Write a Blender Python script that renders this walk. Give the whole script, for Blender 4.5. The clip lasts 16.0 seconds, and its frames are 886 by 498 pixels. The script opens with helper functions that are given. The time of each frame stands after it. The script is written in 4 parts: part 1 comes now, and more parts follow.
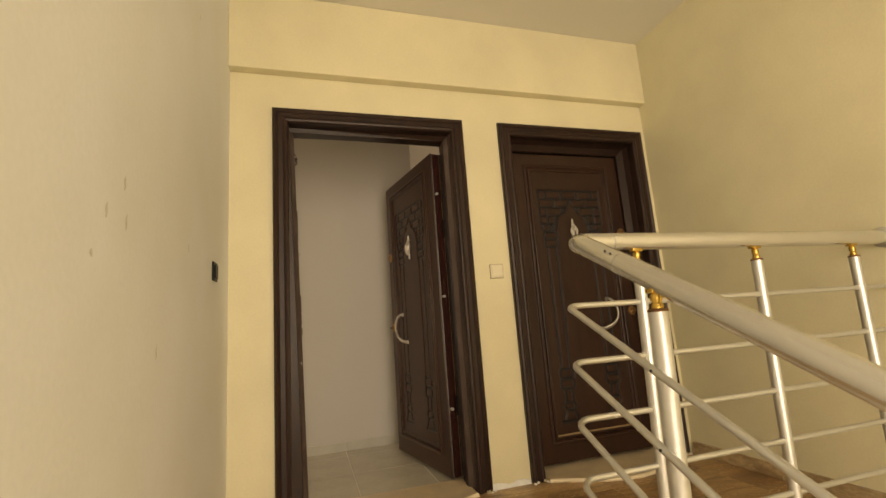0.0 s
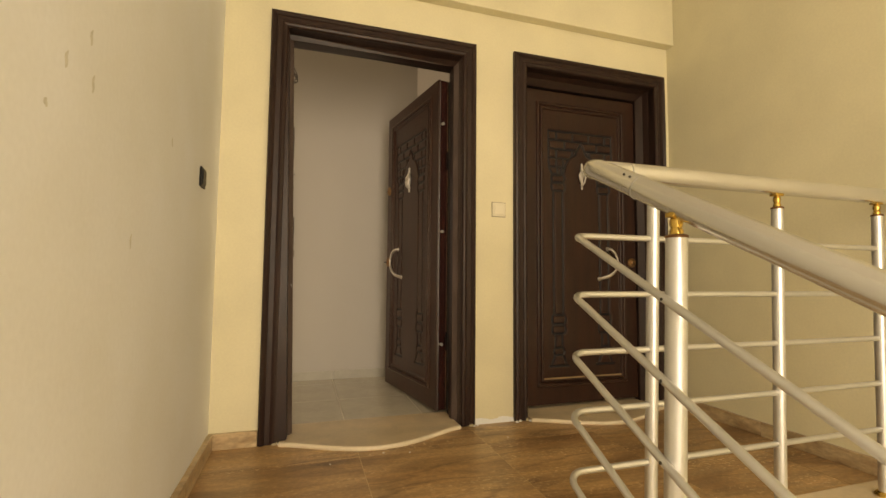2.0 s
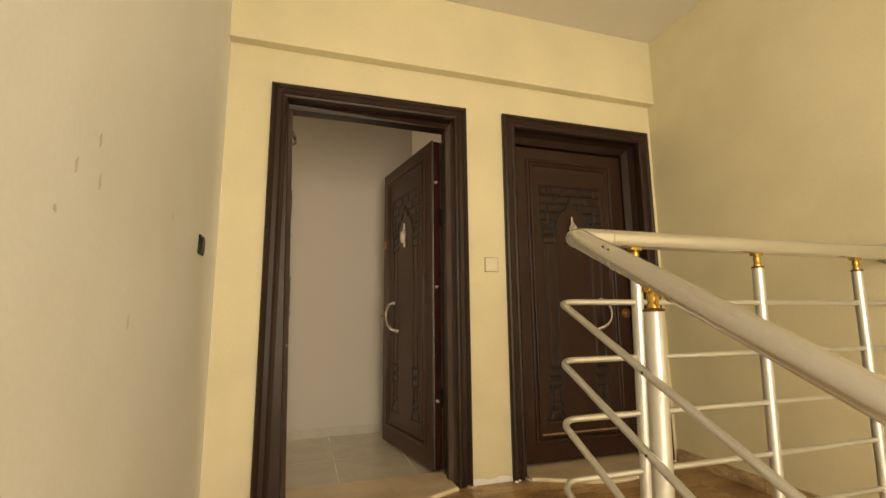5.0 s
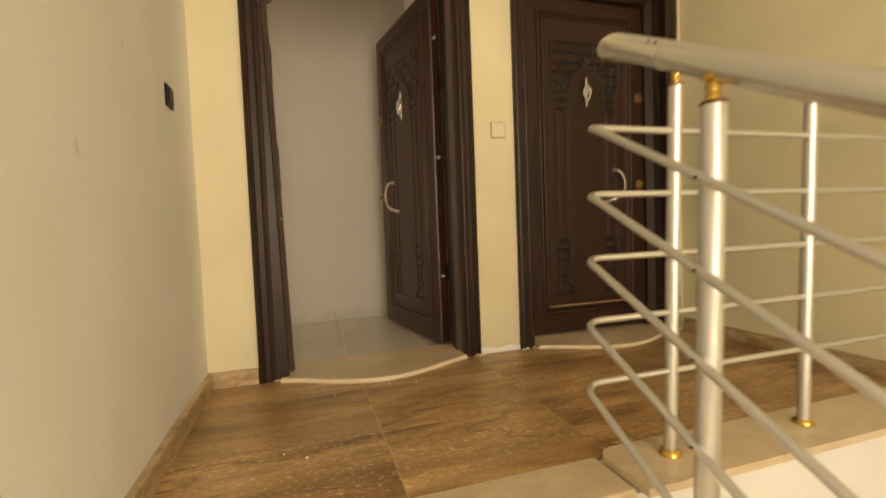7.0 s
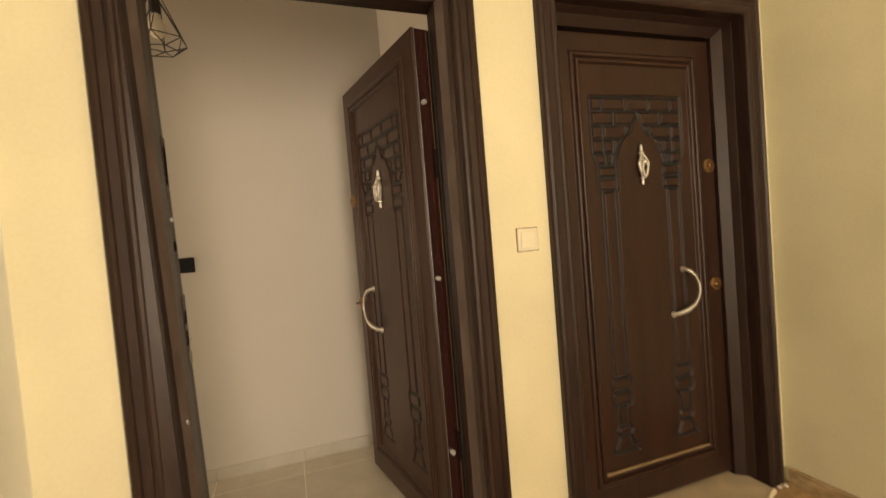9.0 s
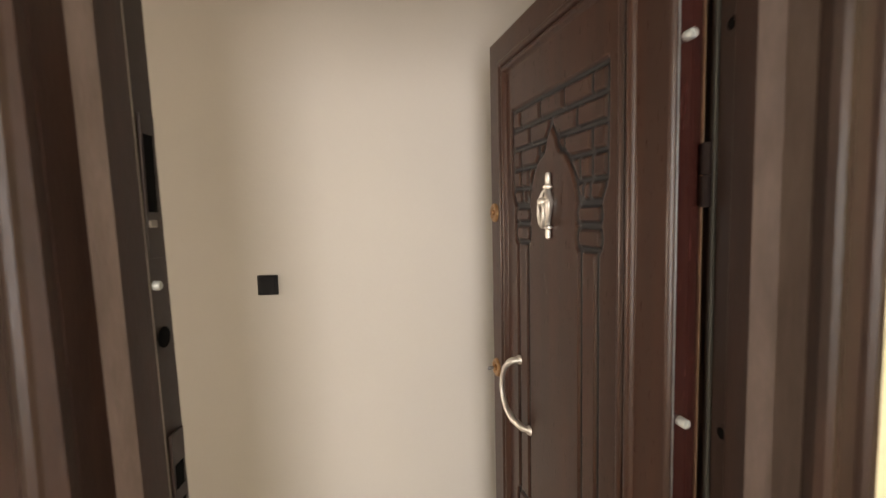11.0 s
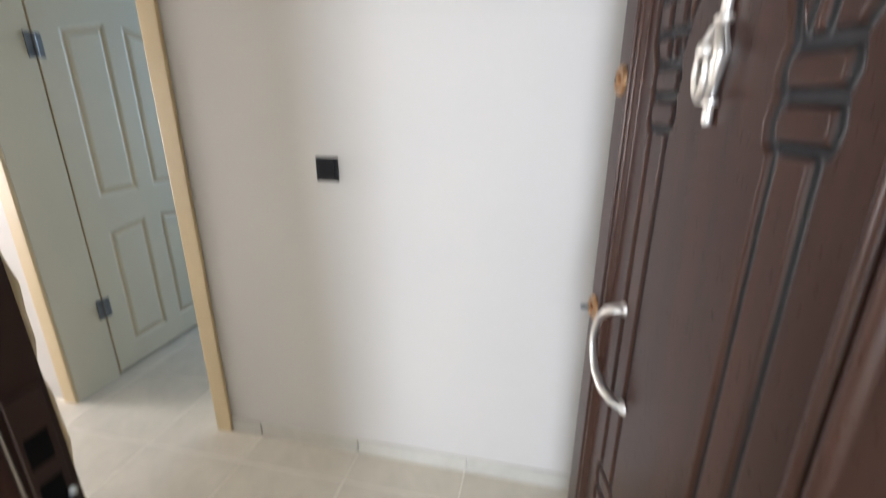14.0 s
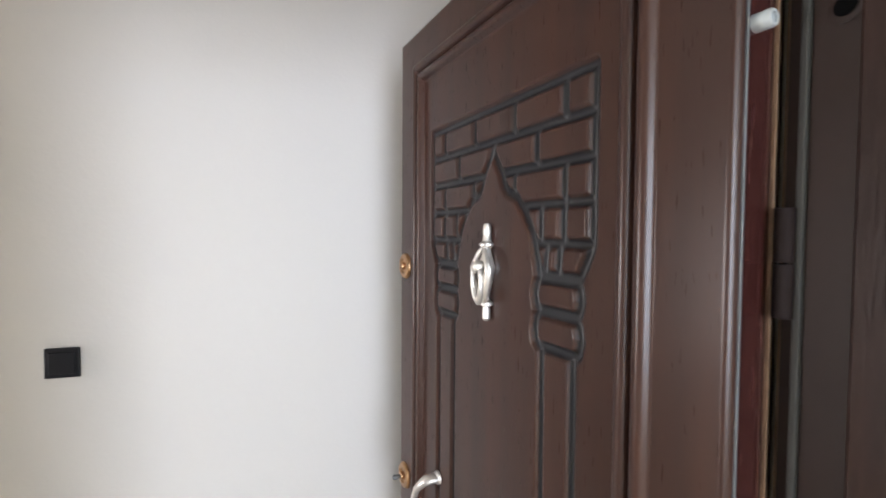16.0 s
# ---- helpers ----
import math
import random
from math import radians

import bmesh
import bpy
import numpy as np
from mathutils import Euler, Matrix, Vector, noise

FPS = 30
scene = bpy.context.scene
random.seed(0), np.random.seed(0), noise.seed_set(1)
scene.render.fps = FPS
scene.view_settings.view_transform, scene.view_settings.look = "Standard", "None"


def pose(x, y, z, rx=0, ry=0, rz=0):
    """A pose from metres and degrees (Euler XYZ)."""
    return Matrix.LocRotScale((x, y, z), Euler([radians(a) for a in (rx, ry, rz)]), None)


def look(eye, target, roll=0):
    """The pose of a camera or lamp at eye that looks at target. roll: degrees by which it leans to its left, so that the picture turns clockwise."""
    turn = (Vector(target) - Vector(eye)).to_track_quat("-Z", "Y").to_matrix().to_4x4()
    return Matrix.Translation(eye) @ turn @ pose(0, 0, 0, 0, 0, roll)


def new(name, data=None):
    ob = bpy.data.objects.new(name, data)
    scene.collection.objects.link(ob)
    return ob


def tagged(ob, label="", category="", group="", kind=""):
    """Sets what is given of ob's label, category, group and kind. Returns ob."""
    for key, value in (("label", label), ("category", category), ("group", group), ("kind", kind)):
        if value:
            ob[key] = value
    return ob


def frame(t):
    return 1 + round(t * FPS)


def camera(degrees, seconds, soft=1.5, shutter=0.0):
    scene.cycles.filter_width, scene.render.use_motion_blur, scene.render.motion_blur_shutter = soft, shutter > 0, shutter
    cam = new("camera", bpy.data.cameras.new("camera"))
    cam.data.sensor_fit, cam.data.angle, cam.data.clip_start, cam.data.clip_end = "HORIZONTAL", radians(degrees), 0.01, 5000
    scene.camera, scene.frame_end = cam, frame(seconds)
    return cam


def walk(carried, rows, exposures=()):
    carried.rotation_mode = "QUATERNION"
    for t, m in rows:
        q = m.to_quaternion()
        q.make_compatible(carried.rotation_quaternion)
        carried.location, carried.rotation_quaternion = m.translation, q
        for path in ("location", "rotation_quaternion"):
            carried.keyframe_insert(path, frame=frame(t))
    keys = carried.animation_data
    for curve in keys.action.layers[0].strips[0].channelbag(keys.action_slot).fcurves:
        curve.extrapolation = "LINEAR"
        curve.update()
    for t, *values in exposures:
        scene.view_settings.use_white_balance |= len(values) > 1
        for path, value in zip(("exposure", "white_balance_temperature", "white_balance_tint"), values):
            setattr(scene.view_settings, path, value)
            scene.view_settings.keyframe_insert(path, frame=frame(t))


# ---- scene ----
cam = camera(89.4, 16.0, shutter=0.5)
PATH = [
    (0, (0.389, -2.537, 0.928), (0.975, -0.655, 1.268), -4.2),
    (0.5, (0.394, -2.482, 0.904), (0.971, -0.595, 1.236), -3.6),
    (1, (0.407, -2.493, 0.909), (0.974, -0.601, 1.224), -2.3),
    (1.5, (0.435, -2.427, 0.842), (1.015, -0.524, 1.047), 0.1),
    (2, (0.409, -2.428, 0.832), (1.006, -0.523, 0.96), 0.5),
    (2.5, (0.391, -2.482, 0.872), (0.994, -0.58, 1.008), 0.8),
    (3, (0.379, -2.532, 0.908), (0.983, -0.633, 1.078), 1.1),
    (3.2, (0.378, -2.545, 0.93), (0.979, -0.649, 1.144), 1.1),
    (5.5, (0.432, -2.482, 0.892), (1.026, -0.598, 1.204), -0.8),
    (6, (0.433, -2.483, 0.857), (1.035, -0.596, 1.129), -0.7),
    (6.5, (0.437, -2.439, 0.795), (1.05, -0.537, 0.868), -0.9),
    (7, (0.45, -2.295, 0.712), (1.047, -0.389, 0.616), -2.2),
    (7.5, (0.61, -1.912, 0.874), (1.056, 0.017, 0.592), -2.1),
    (8, (0.578, -1.778, 1.157), (1.048, 0.152, 0.923), -6.1),
    (8.5, (0.55, -1.617, 1.28), (1.126, 0.291, 1.121), -2.7),
    (9, (0.685, -1.451, 1.291), (1.337, 0.438, 1.216), -4.7),
    (9.2, (0.694, -1.356, 1.374), (1.258, 0.562, 1.336), -5.1),
    (11.3, (0.744, -0.452, 1.5), (0.879, 1.529, 1.259), -1.0),
    (11.5, (0.74, -0.384, 1.43), (0.873, 1.543, 0.91), -0.5),
    (12, (0.823, -0.225, 1.31), (0.859, 1.491, 0.285), -1.3),
    (12.5, (0.91, -0.165, 1.29), (0.711, 1.418, 0.084), -1.1),
    (13, (0.899, -0.162, 1.289), (0.635, 1.385, 0.049), 0.3),
    (13.5, (0.907, -0.145, 1.344), (0.591, 1.474, 0.213), -0.3),
    (14, (0.885, -0.127, 1.462), (0.474, 1.722, 0.82), 0.2),
    (14.5, (0.791, -0.171, 1.59), (0.485, 1.797, 1.412), -1.1),
    (15, (0.76, -0.161, 1.642), (0.789, 1.836, 1.542), -0.4),
    (15.5, (0.792, -0.134, 1.623), (1.173, 1.828, 1.546), -0.2),
    (16, (0.799, -0.148, 1.582), (1.373, 1.766, 1.514), 0.4),
]
walk(cam, [(t, look(eye, target, roll)) for t, eye, target, roll in PATH],
     exposures=[(0.0, -0.72, 12300, 21), (1.5, -0.68, 12300, 21), (2.0, -0.60, 12200, 21), (3.0, -0.59, 12200, 21), (5.5, -0.66, 12300, 21), (6.5, -0.64, 12300, 21), (7.0, -0.61, 12300, 22),
                (7.5, -0.49, 13200, 23), (8.0, -0.22, 12200, 23), (8.5, -0.19, 12000, 23), (9.2, -0.26, 11900, 23), (11.5, 0.72, 7000, 20), (12.0, 0.96, 6450, 19), (12.5, 0.92, 6100, 17), (15.0, 0.86, 6100, 17), (16.0, 0.90, 6100, 17)])

# ---------------------------------------------------------------- light
world = bpy.data.worlds.new("sky")
scene.world = world
world.use_nodes = True
wn = world.node_tree.nodes
sky = wn.new("ShaderNodeTexSky")
sky.sky_type, sky.sun_disc = "NISHITA", False
sky.sun_elevation, sky.sun_rotation = radians(40), radians(60)
wn["Background"].inputs["Strength"].default_value = 0.1
world.node_tree.links.new(sky.outputs[0], wn["Background"].inputs["Color"])


def area_light(name, m, w, h, power, colour):
    d = bpy.data.lights.new(name, "AREA")
    d.shape, d.size, d.size_y, d.energy, d.color = "RECTANGLE", w, h, power, colour
    ob = new(name, d)
    ob.matrix_world = m
    return ob


# daylight of the stair window and of the window in the room behind the white door
area_light("stair_window_light", look((1.04, -5.36, 1.25), (1.04, 0, 0.95)), 1.85, 2.9, 185, (0.86, 0.945, 1.0))
area_light("room_window_light", look((-0.6, 4.95, 1.5), (-0.6, 0, 1.3)), 1.5, 1.3, 28, (0.60, 0.81, 1.0))
# fill lamp added at the hall's unseen west end to even out the walls
area_light("hall_fill_light", look((-3.68, 0.76, 1.15), (0, 0.76, 1.25)), 0.9, 1.26, 62, (1.0, 0.955, 0.88))

# ---------------------------------------------------------------- materials


def material(name, base, rough=0.6, metal=0.0, vary=0.12, scale=3.0, stretch=(1, 1, 1), fine=60.0, bump=0.1, dark=None, spec=0.5, coat=0.0,
             piece=0.0, rough_vary=0.1, bump_scale=None, island=False):
    m = bpy.data.materials.new(name)
    m.use_nodes = True
    n, ln = m.node_tree.nodes, m.node_tree.links
    p = n["Principled BSDF"]
    tc, mp = n.new("ShaderNodeTexCoord"), n.new("ShaderNodeMapping")
    mp.inputs["Scale"].default_value = stretch
    ln.new(tc.outputs["Object"], mp.inputs["Vector"])
    big, small = n.new("ShaderNodeTexNoise"), n.new("ShaderNodeTexNoise")
    big.inputs["Scale"].default_value, big.inputs["Detail"].default_value = scale, 6
    small.inputs["Scale"].default_value, small.inputs["Detail"].default_value = fine, 4
    for t in (big, small):
        ln.new(mp.outputs[0], t.inputs["Vector"])
    ramp = n.new("ShaderNodeMapRange")
    ramp.inputs["From Min"].default_value, ramp.inputs["From Max"].default_value = 0.35, 0.68
    ln.new(big.outputs["Fac"], ramp.inputs["Value"])
    mix = n.new("ShaderNodeMix")
    mix.data_type = "RGBA"
    lo = dark or tuple(c * (1 - vary) for c in base)
    mix.inputs["A"].default_value, mix.inputs["B"].default_value = (*lo, 1), (*base, 1)
    ln.new(ramp.outputs[0], mix.inputs["Factor"])
    hsv = n.new("ShaderNodeHueSaturation")
    ln.new(mix.outputs["Result"], hsv.inputs["Color"])
    val = n.new("ShaderNodeMapRange")
    val.inputs["To Min"].default_value, val.inputs["To Max"].default_value = 1 - vary * 0.6, 1 + vary * 0.6
    ln.new(small.outputs["Fac"], val.inputs["Value"])
    if piece:
        info = n.new("ShaderNodeNewGeometry") if island else n.new("ShaderNodeObjectInfo")
        pr, mul = n.new("ShaderNodeMapRange"), n.new("ShaderNodeMath")
        pr.inputs["To Min"].default_value, pr.inputs["To Max"].default_value = 1 - piece, 1 + piece
        ln.new(info.outputs["Random Per Island" if island else "Random"], pr.inputs["Value"])
        mul.operation = "MULTIPLY"
        ln.new(val.outputs[0], mul.inputs[0]), ln.new(pr.outputs[0], mul.inputs[1])
        ln.new(mul.outputs[0], hsv.inputs["Value"])
    else:
        ln.new(val.outputs[0], hsv.inputs["Value"])
    ln.new(hsv.outputs[0], p.inputs["Base Color"])
    rr = n.new("ShaderNodeMapRange")
    rr.inputs["To Min"].default_value, rr.inputs["To Max"].default_value = max(0.03, rough - rough_vary), min(1, rough + rough_vary)
    ln.new(small.outputs["Fac"], rr.inputs["Value"])
    ln.new(rr.outputs[0], p.inputs["Roughness"])
    p.inputs["Metallic"].default_value = metal
    p.inputs["Specular IOR Level"].default_value = spec
    p.inputs["Coat Weight"].default_value = coat
    if bump:
        b = n.new("ShaderNodeBump")
        b.inputs["Strength"].default_value, b.inputs["Distance"].default_value = bump, 0.004
        ln.new(small.outputs["Fac"], b.inputs["Height"])
        ln.new(b.outputs[0], p.inputs["Normal"])
    return m


def veined(name, light, dark, rough, stretch, scale, piece=0.0, third=None, grain=0.06, mottle=0.07, fleck=None):
    """Polished stone with long drifting veins and pale pits; each slab cut from another part of the block. fleck: colour of pale crystals in patches."""
    m = bpy.data.materials.new(name)
    m.use_nodes = True
    n, ln = m.node_tree.nodes, m.node_tree.links
    p = n["Principled BSDF"]
    tc, mp, info, add = n.new("ShaderNodeTexCoord"), n.new("ShaderNodeMapping"), n.new("ShaderNodeObjectInfo"), n.new("ShaderNodeVectorMath")
    mp.inputs["Scale"].default_value = stretch
    mp.inputs["Rotation"].default_value = (0, 0, radians(8))
    ln.new(tc.outputs["Object"], mp.inputs["Vector"])
    shift = n.new("ShaderNodeMath")
    shift.operation, shift.inputs[1].default_value = "MULTIPLY", 37.0
    ln.new(info.outputs["Random"], shift.inputs[0])
    ln.new(mp.outputs[0], add.inputs[0]), ln.new(shift.outputs[0], add.inputs[1])
    raw = n.new("ShaderNodeVectorMath")
    raw.operation, raw.inputs[1].default_value = "MULTIPLY", (0.8, 1.2, 1.0)
    ln.new(tc.outputs["Object"], raw.inputs[0])
    a, b, c = (n.new("ShaderNodeTexNoise") for _ in range(3))
    for t, sc, det in ((a, scale, 7), (b, scale * 3.2, 8), (c, 55, 3)):
        t.inputs["Scale"].default_value, t.inputs["Detail"].default_value = sc, det
        t.inputs["Distortion"].default_value = 0.6
        ln.new(add.outputs[0] if t is not c else raw.outputs[0], t.inputs["Vector"])
    r = n.new("ShaderNodeValToRGB")
    e = r.color_ramp.elements
    e[0].position, e[0].color = 0.33, (*dark, 1)
    e[1].position, e[1].color = 0.66, (*light, 1)
    mid = e.new(0.48)
    mid.color = (*(third or tuple((x + y) / 2 for x, y in zip(light, dark))), 1)
    ln.new(a.outputs["Fac"], r.inputs["Fac"])
    r2 = n.new("ShaderNodeMapRange")
    r2.inputs["From Min"].default_value, r2.inputs["From Max"].default_value = 0.35, 0.65
    r2.inputs["To Min"].default_value, r2.inputs["To Max"].default_value = 1 - mottle, 1 + mottle
    ln.new(b.outputs["Fac"], r2.inputs["Value"])
    h = n.new("ShaderNodeHueSaturation")
    tone = r.outputs[0]
    if fleck:
        # thin dark veins that follow the beds, then crystals in patches
        wide = n.new("ShaderNodeVectorMath")
        wide.operation, wide.inputs[1].default_value = "MULTIPLY", (1.0, 2.0, 1.0)
        ln.new(add.outputs[0], wide.inputs[0])
        v, f, g = (n.new("ShaderNodeTexNoise") for _ in range(3))
        for t, sc, det, src in ((v, 1.1, 5, add), (f, 62, 5, raw), (g, 1.6, 4, wide)):
            t.inputs["Scale"].default_value, t.inputs["Detail"].default_value = sc, det
            ln.new(src.outputs[0], t.inputs["Vector"])
        off, size, line = n.new("ShaderNodeMath"), n.new("ShaderNodeMath"), n.new("ShaderNodeMapRange")
        off.operation, off.inputs[1].default_value, size.operation = "SUBTRACT", 0.5, "ABSOLUTE"
        ln.new(v.outputs["Fac"], off.inputs[0]), ln.new(off.outputs[0], size.inputs[0]), ln.new(size.outputs[0], line.inputs["Value"])
        line.inputs["From Min"].default_value, line.inputs["From Max"].default_value = 0.0, 0.014
        line.inputs["To Min"].default_value, line.inputs["To Max"].default_value = 0.62, 0.0
        m1, m2, sp, pt, both_f = n.new("ShaderNodeMix"), n.new("ShaderNodeMix"), n.new("ShaderNodeMapRange"), n.new("ShaderNodeMapRange"), n.new("ShaderNodeMath")
        m1.data_type = m2.data_type = "RGBA"
        ln.new(tone, m1.inputs["A"]), ln.new(line.outputs[0], m1.inputs["Factor"])
        m1.inputs["B"].default_value = (*(c * 0.7 for c in dark), 1)
        sp.inputs["From Min"].default_value, sp.inputs["From Max"].default_value = 0.55, 0.66
        pt.inputs["From Min"].default_value, pt.inputs["From Max"].default_value = 0.46, 0.60
        pt.inputs["To Min"].default_value = 0.12
        ln.new(f.outputs["Fac"], sp.inputs["Value"]), ln.new(g.outputs["Fac"], pt.inputs["Value"])
        both_f.operation = "MULTIPLY"
        ln.new(sp.outputs[0], both_f.inputs[0]), ln.new(pt.outputs[0], both_f.inputs[1])
        ln.new(m1.outputs["Result"], m2.inputs["A"]), ln.new(both_f.outputs[0], m2.inputs["Factor"])
        m2.inputs["B"].default_value = (*fleck, 1)
        tone = m2.outputs["Result"]
    ln.new(tone, h.inputs["Color"])
    pr, mul = n.new("ShaderNodeMapRange"), n.new("ShaderNodeMath")
    pr.inputs["To Min"].default_value, pr.inputs["To Max"].default_value = 1 - piece, 1 + piece
    mul.operation = "MULTIPLY"
    ln.new(info.outputs["Random"], pr.inputs["Value"])
    ln.new(r2.outputs[0], mul.inputs[0]), ln.new(pr.outputs[0], mul.inputs[1])
    ln.new(mul.outputs[0], h.inputs["Value"])
    ln.new(h.outputs[0], p.inputs["Base Color"])
    rr = n.new("ShaderNodeMapRange")
    rr.inputs["To Min"].default_value, rr.inputs["To Max"].default_value = rough - 0.08, rough + 0.14
    ln.new(b.outputs["Fac"], rr.inputs["Value"])
    ln.new(rr.outputs[0], p.inputs["Roughness"])
    speck = n.new("ShaderNodeMapRange")
    speck.inputs["From Min"].default_value, speck.inputs["From Max"].default_value = 0.32, 0.68
    speck.inputs["To Min"].default_value, speck.inputs["To Max"].default_value = 1 - grain, 1 + grain
    ln.new(c.outputs["Fac"], speck.inputs["Value"])
    both = n.new("ShaderNodeMath")
    both.operation = "MULTIPLY"
    ln.new(mul.outputs[0], both.inputs[0]), ln.new(speck.outputs[0], both.inputs[1])
    ln.new(both.outputs[0], h.inputs["Value"])
    bp = n.new("ShaderNodeBump")
    bp.inputs["Strength"].default_value, bp.inputs["Distance"].default_value = 0.05, 0.003
    ln.new(c.outputs["Fac"], bp.inputs["Height"])
    ln.new(bp.outputs[0], p.inputs["Normal"])
    return m


# cool daylight on the west wall is put into this paler, bluer cream
CREAM_DAYLIT = material("daylit_cream_wall_paint", (0.855, 0.88, 0.905), 0.6, vary=0.08, dark=(0.81, 0.82, 0.80), scale=2.1, stretch=(1, 1, 0.8), fine=80, bump=0.12)
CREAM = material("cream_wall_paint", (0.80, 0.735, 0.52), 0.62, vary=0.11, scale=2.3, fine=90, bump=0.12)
CEIL = material("ceiling_paint", (0.78, 0.76, 0.70), 0.8, vary=0.04, scale=1.5, fine=70, bump=0.08)
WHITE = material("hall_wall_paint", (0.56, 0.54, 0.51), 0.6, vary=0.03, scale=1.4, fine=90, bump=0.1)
PLASTER = material("white_slab_plaster", (0.80, 0.80, 0.79), 0.75, vary=0.05, scale=2.0, fine=60, bump=0.15)
# shade of the carved grooves, put into a blue-black colour
GROOVE_SHADE = material("blue_black_groove_shade", (0.0175, 0.0175, 0.020), 0.40, spec=0.30, vary=0.3, scale=5, stretch=(4, 4, 1), fine=60, bump=0.05)
WOOD = material("dark_brown_door_wood", (0.044, 0.0175, 0.0112), 0.29, dark=(0.029, 0.0130, 0.0095), vary=0.14, scale=2.2, stretch=(9, 9, 0.7), fine=34, bump=0.03, rough_vary=0.05, spec=0.33)
FRAME = material("dark_brown_frame_laminate", (0.038, 0.0185, 0.0142), 0.34, dark=(0.024, 0.0125, 0.0100), spec=0.28, vary=0.35, scale=6.0, stretch=(5, 5, 0.9), fine=48, bump=0.12, rough_vary=0.12)
JAMB = material("dark_lacquered_steel_jamb", (0.026, 0.0140, 0.0105), 0.42, spec=0.35, vary=0.25, scale=3, fine=40, bump=0.08)
PALE_LAMINATE = material("pale_brown_laminate", (0.105, 0.074, 0.064), 0.55, dark=(0.070, 0.047, 0.040), spec=0.35, vary=0.3, scale=9, stretch=(3, 3, 0.7), fine=70, bump=0.15)
EDGE = material("red_brown_gloss_edge", (0.040, 0.012, 0.010), 0.24, vary=0.2, scale=3, stretch=(6, 6, 0.6), fine=30, bump=0.02, coat=0.35)
RUBBER = material("dark_grey_rubber_seal", (0.030, 0.029, 0.025), 0.6, vary=0.1, fine=60, bump=0.05)
# flat black for the shade inside bolt holes, which aren't cut
HOLE_SHADE = material("black_hole_shade", (0.004, 0.004, 0.004), 0.9, spec=0.05, vary=0.1, fine=60, bump=0.0)
ZINC = material("pale_zinc_bolt", (0.40, 0.42, 0.41), 0.45, metal=0.2, vary=0.1, scale=30, fine=140, bump=0.03)
SEAL = material("pale_grey_seal", (0.22, 0.195, 0.175), 0.6, vary=0.2, fine=60, bump=0.05)
HINGE = material("painted_brown_hinge", (0.016, 0.010, 0.009), 0.75, spec=0.12, vary=0.2, fine=60, bump=0.1)
CHROME = material("satin_chrome", (0.66, 0.63, 0.59), 0.46, metal=0.9, vary=0.08, scale=20, fine=120, bump=0.02)
BRASS = material("gold_brass", (0.72, 0.46, 0.14), 0.25, metal=1.0, vary=0.15, scale=30, fine=120, bump=0.03)
RUST = material("rust_brown_ring", (0.20, 0.085, 0.03), 0.5, metal=0.5, vary=0.25, scale=40, fine=120, bump=0.04)
DULLBRASS = material("dull_brown_brass", (0.22, 0.13, 0.08), 0.5, metal=0.3, vary=0.25, scale=40, fine=120, bump=0.04)
DARKSTEEL = material("grey_hinge_steel", (0.20, 0.21, 0.22), 0.4, metal=0.8, vary=0.15, scale=30, fine=120, bump=0.03)
OLDBRASS = material("worn_brass_lock", (0.50, 0.30, 0.16), 0.35, metal=1.0, vary=0.25, scale=40, fine=120, bump=0.04)
ALU = material("satin_aluminium_tube", (0.70, 0.70, 0.695), 0.38, metal=0.92, vary=0.03, scale=2, fine=8, bump=0.0, rough_vary=0.0)
RAILTOP = material("worn_bright_handrail", (0.74, 0.735, 0.72), 0.24, metal=0.9, vary=0.03, scale=2, fine=8, bump=0.0, rough_vary=0.0)
STEEL = material("zinc_steel", (0.55, 0.56, 0.56), 0.35, metal=1.0, vary=0.1, scale=30, fine=140, bump=0.03)
BLACK = material("black_switch_plastic", (0.010, 0.010, 0.012), 0.45, spec=0.22, vary=0.1, fine=60, bump=0.02)
IVORY = material("ivory_switch_plastic", (0.80, 0.74, 0.58), 0.35, vary=0.04, fine=60, bump=0.02)
WIRE = material("black_lamp_wire", (0.015, 0.014, 0.013), 0.45, vary=0.1, fine=60, bump=0.02)
BULB = material("frosted_bulb_glass", (0.78, 0.72, 0.6), 0.3, vary=0.04, fine=40, bump=0.0)
CASE = material("yellow_cream_door_casing", (0.58, 0.46, 0.275), 0.45, vary=0.08, scale=3, stretch=(4, 4, 0.8), fine=50, bump=0.05)
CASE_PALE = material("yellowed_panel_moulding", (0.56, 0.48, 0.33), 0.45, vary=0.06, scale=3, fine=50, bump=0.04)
WDOOR = material("off_white_door_paint", (0.62, 0.59, 0.47), 0.45, vary=0.04, scale=2, fine=80, bump=0.06)
TILE = material("grey_beige_porcelain_tile", (0.55, 0.513, 0.43), 0.22, spec=0.35, vary=0.11, scale=6, fine=26, bump=0.0, piece=0.03, rough_vary=0.05)
GROUT = material("pale_grout", (0.69, 0.655, 0.57), 0.8, vary=0.1, scale=20, fine=90, bump=0.2)
SKIRT = material("pale_tile_skirting", (0.53, 0.515, 0.46), 0.35, vary=0.10, scale=8, fine=40, bump=0.02, piece=0.03)
TRAV = veined("brown_travertine", (0.50, 0.315, 0.165), (0.245, 0.128, 0.060), 0.32, (0.55, 2.4, 2), 2.1, 0.07, (0.41, 0.242, 0.118), 0.15, 0.20, (0.66, 0.48, 0.29))
SKIRTSTONE = veined("brown_stone_skirting", (0.56, 0.42, 0.26), (0.33, 0.21, 0.115), 0.35, (2, 2, 6), 3.0, 0.06, None, 0.08, 0.16)
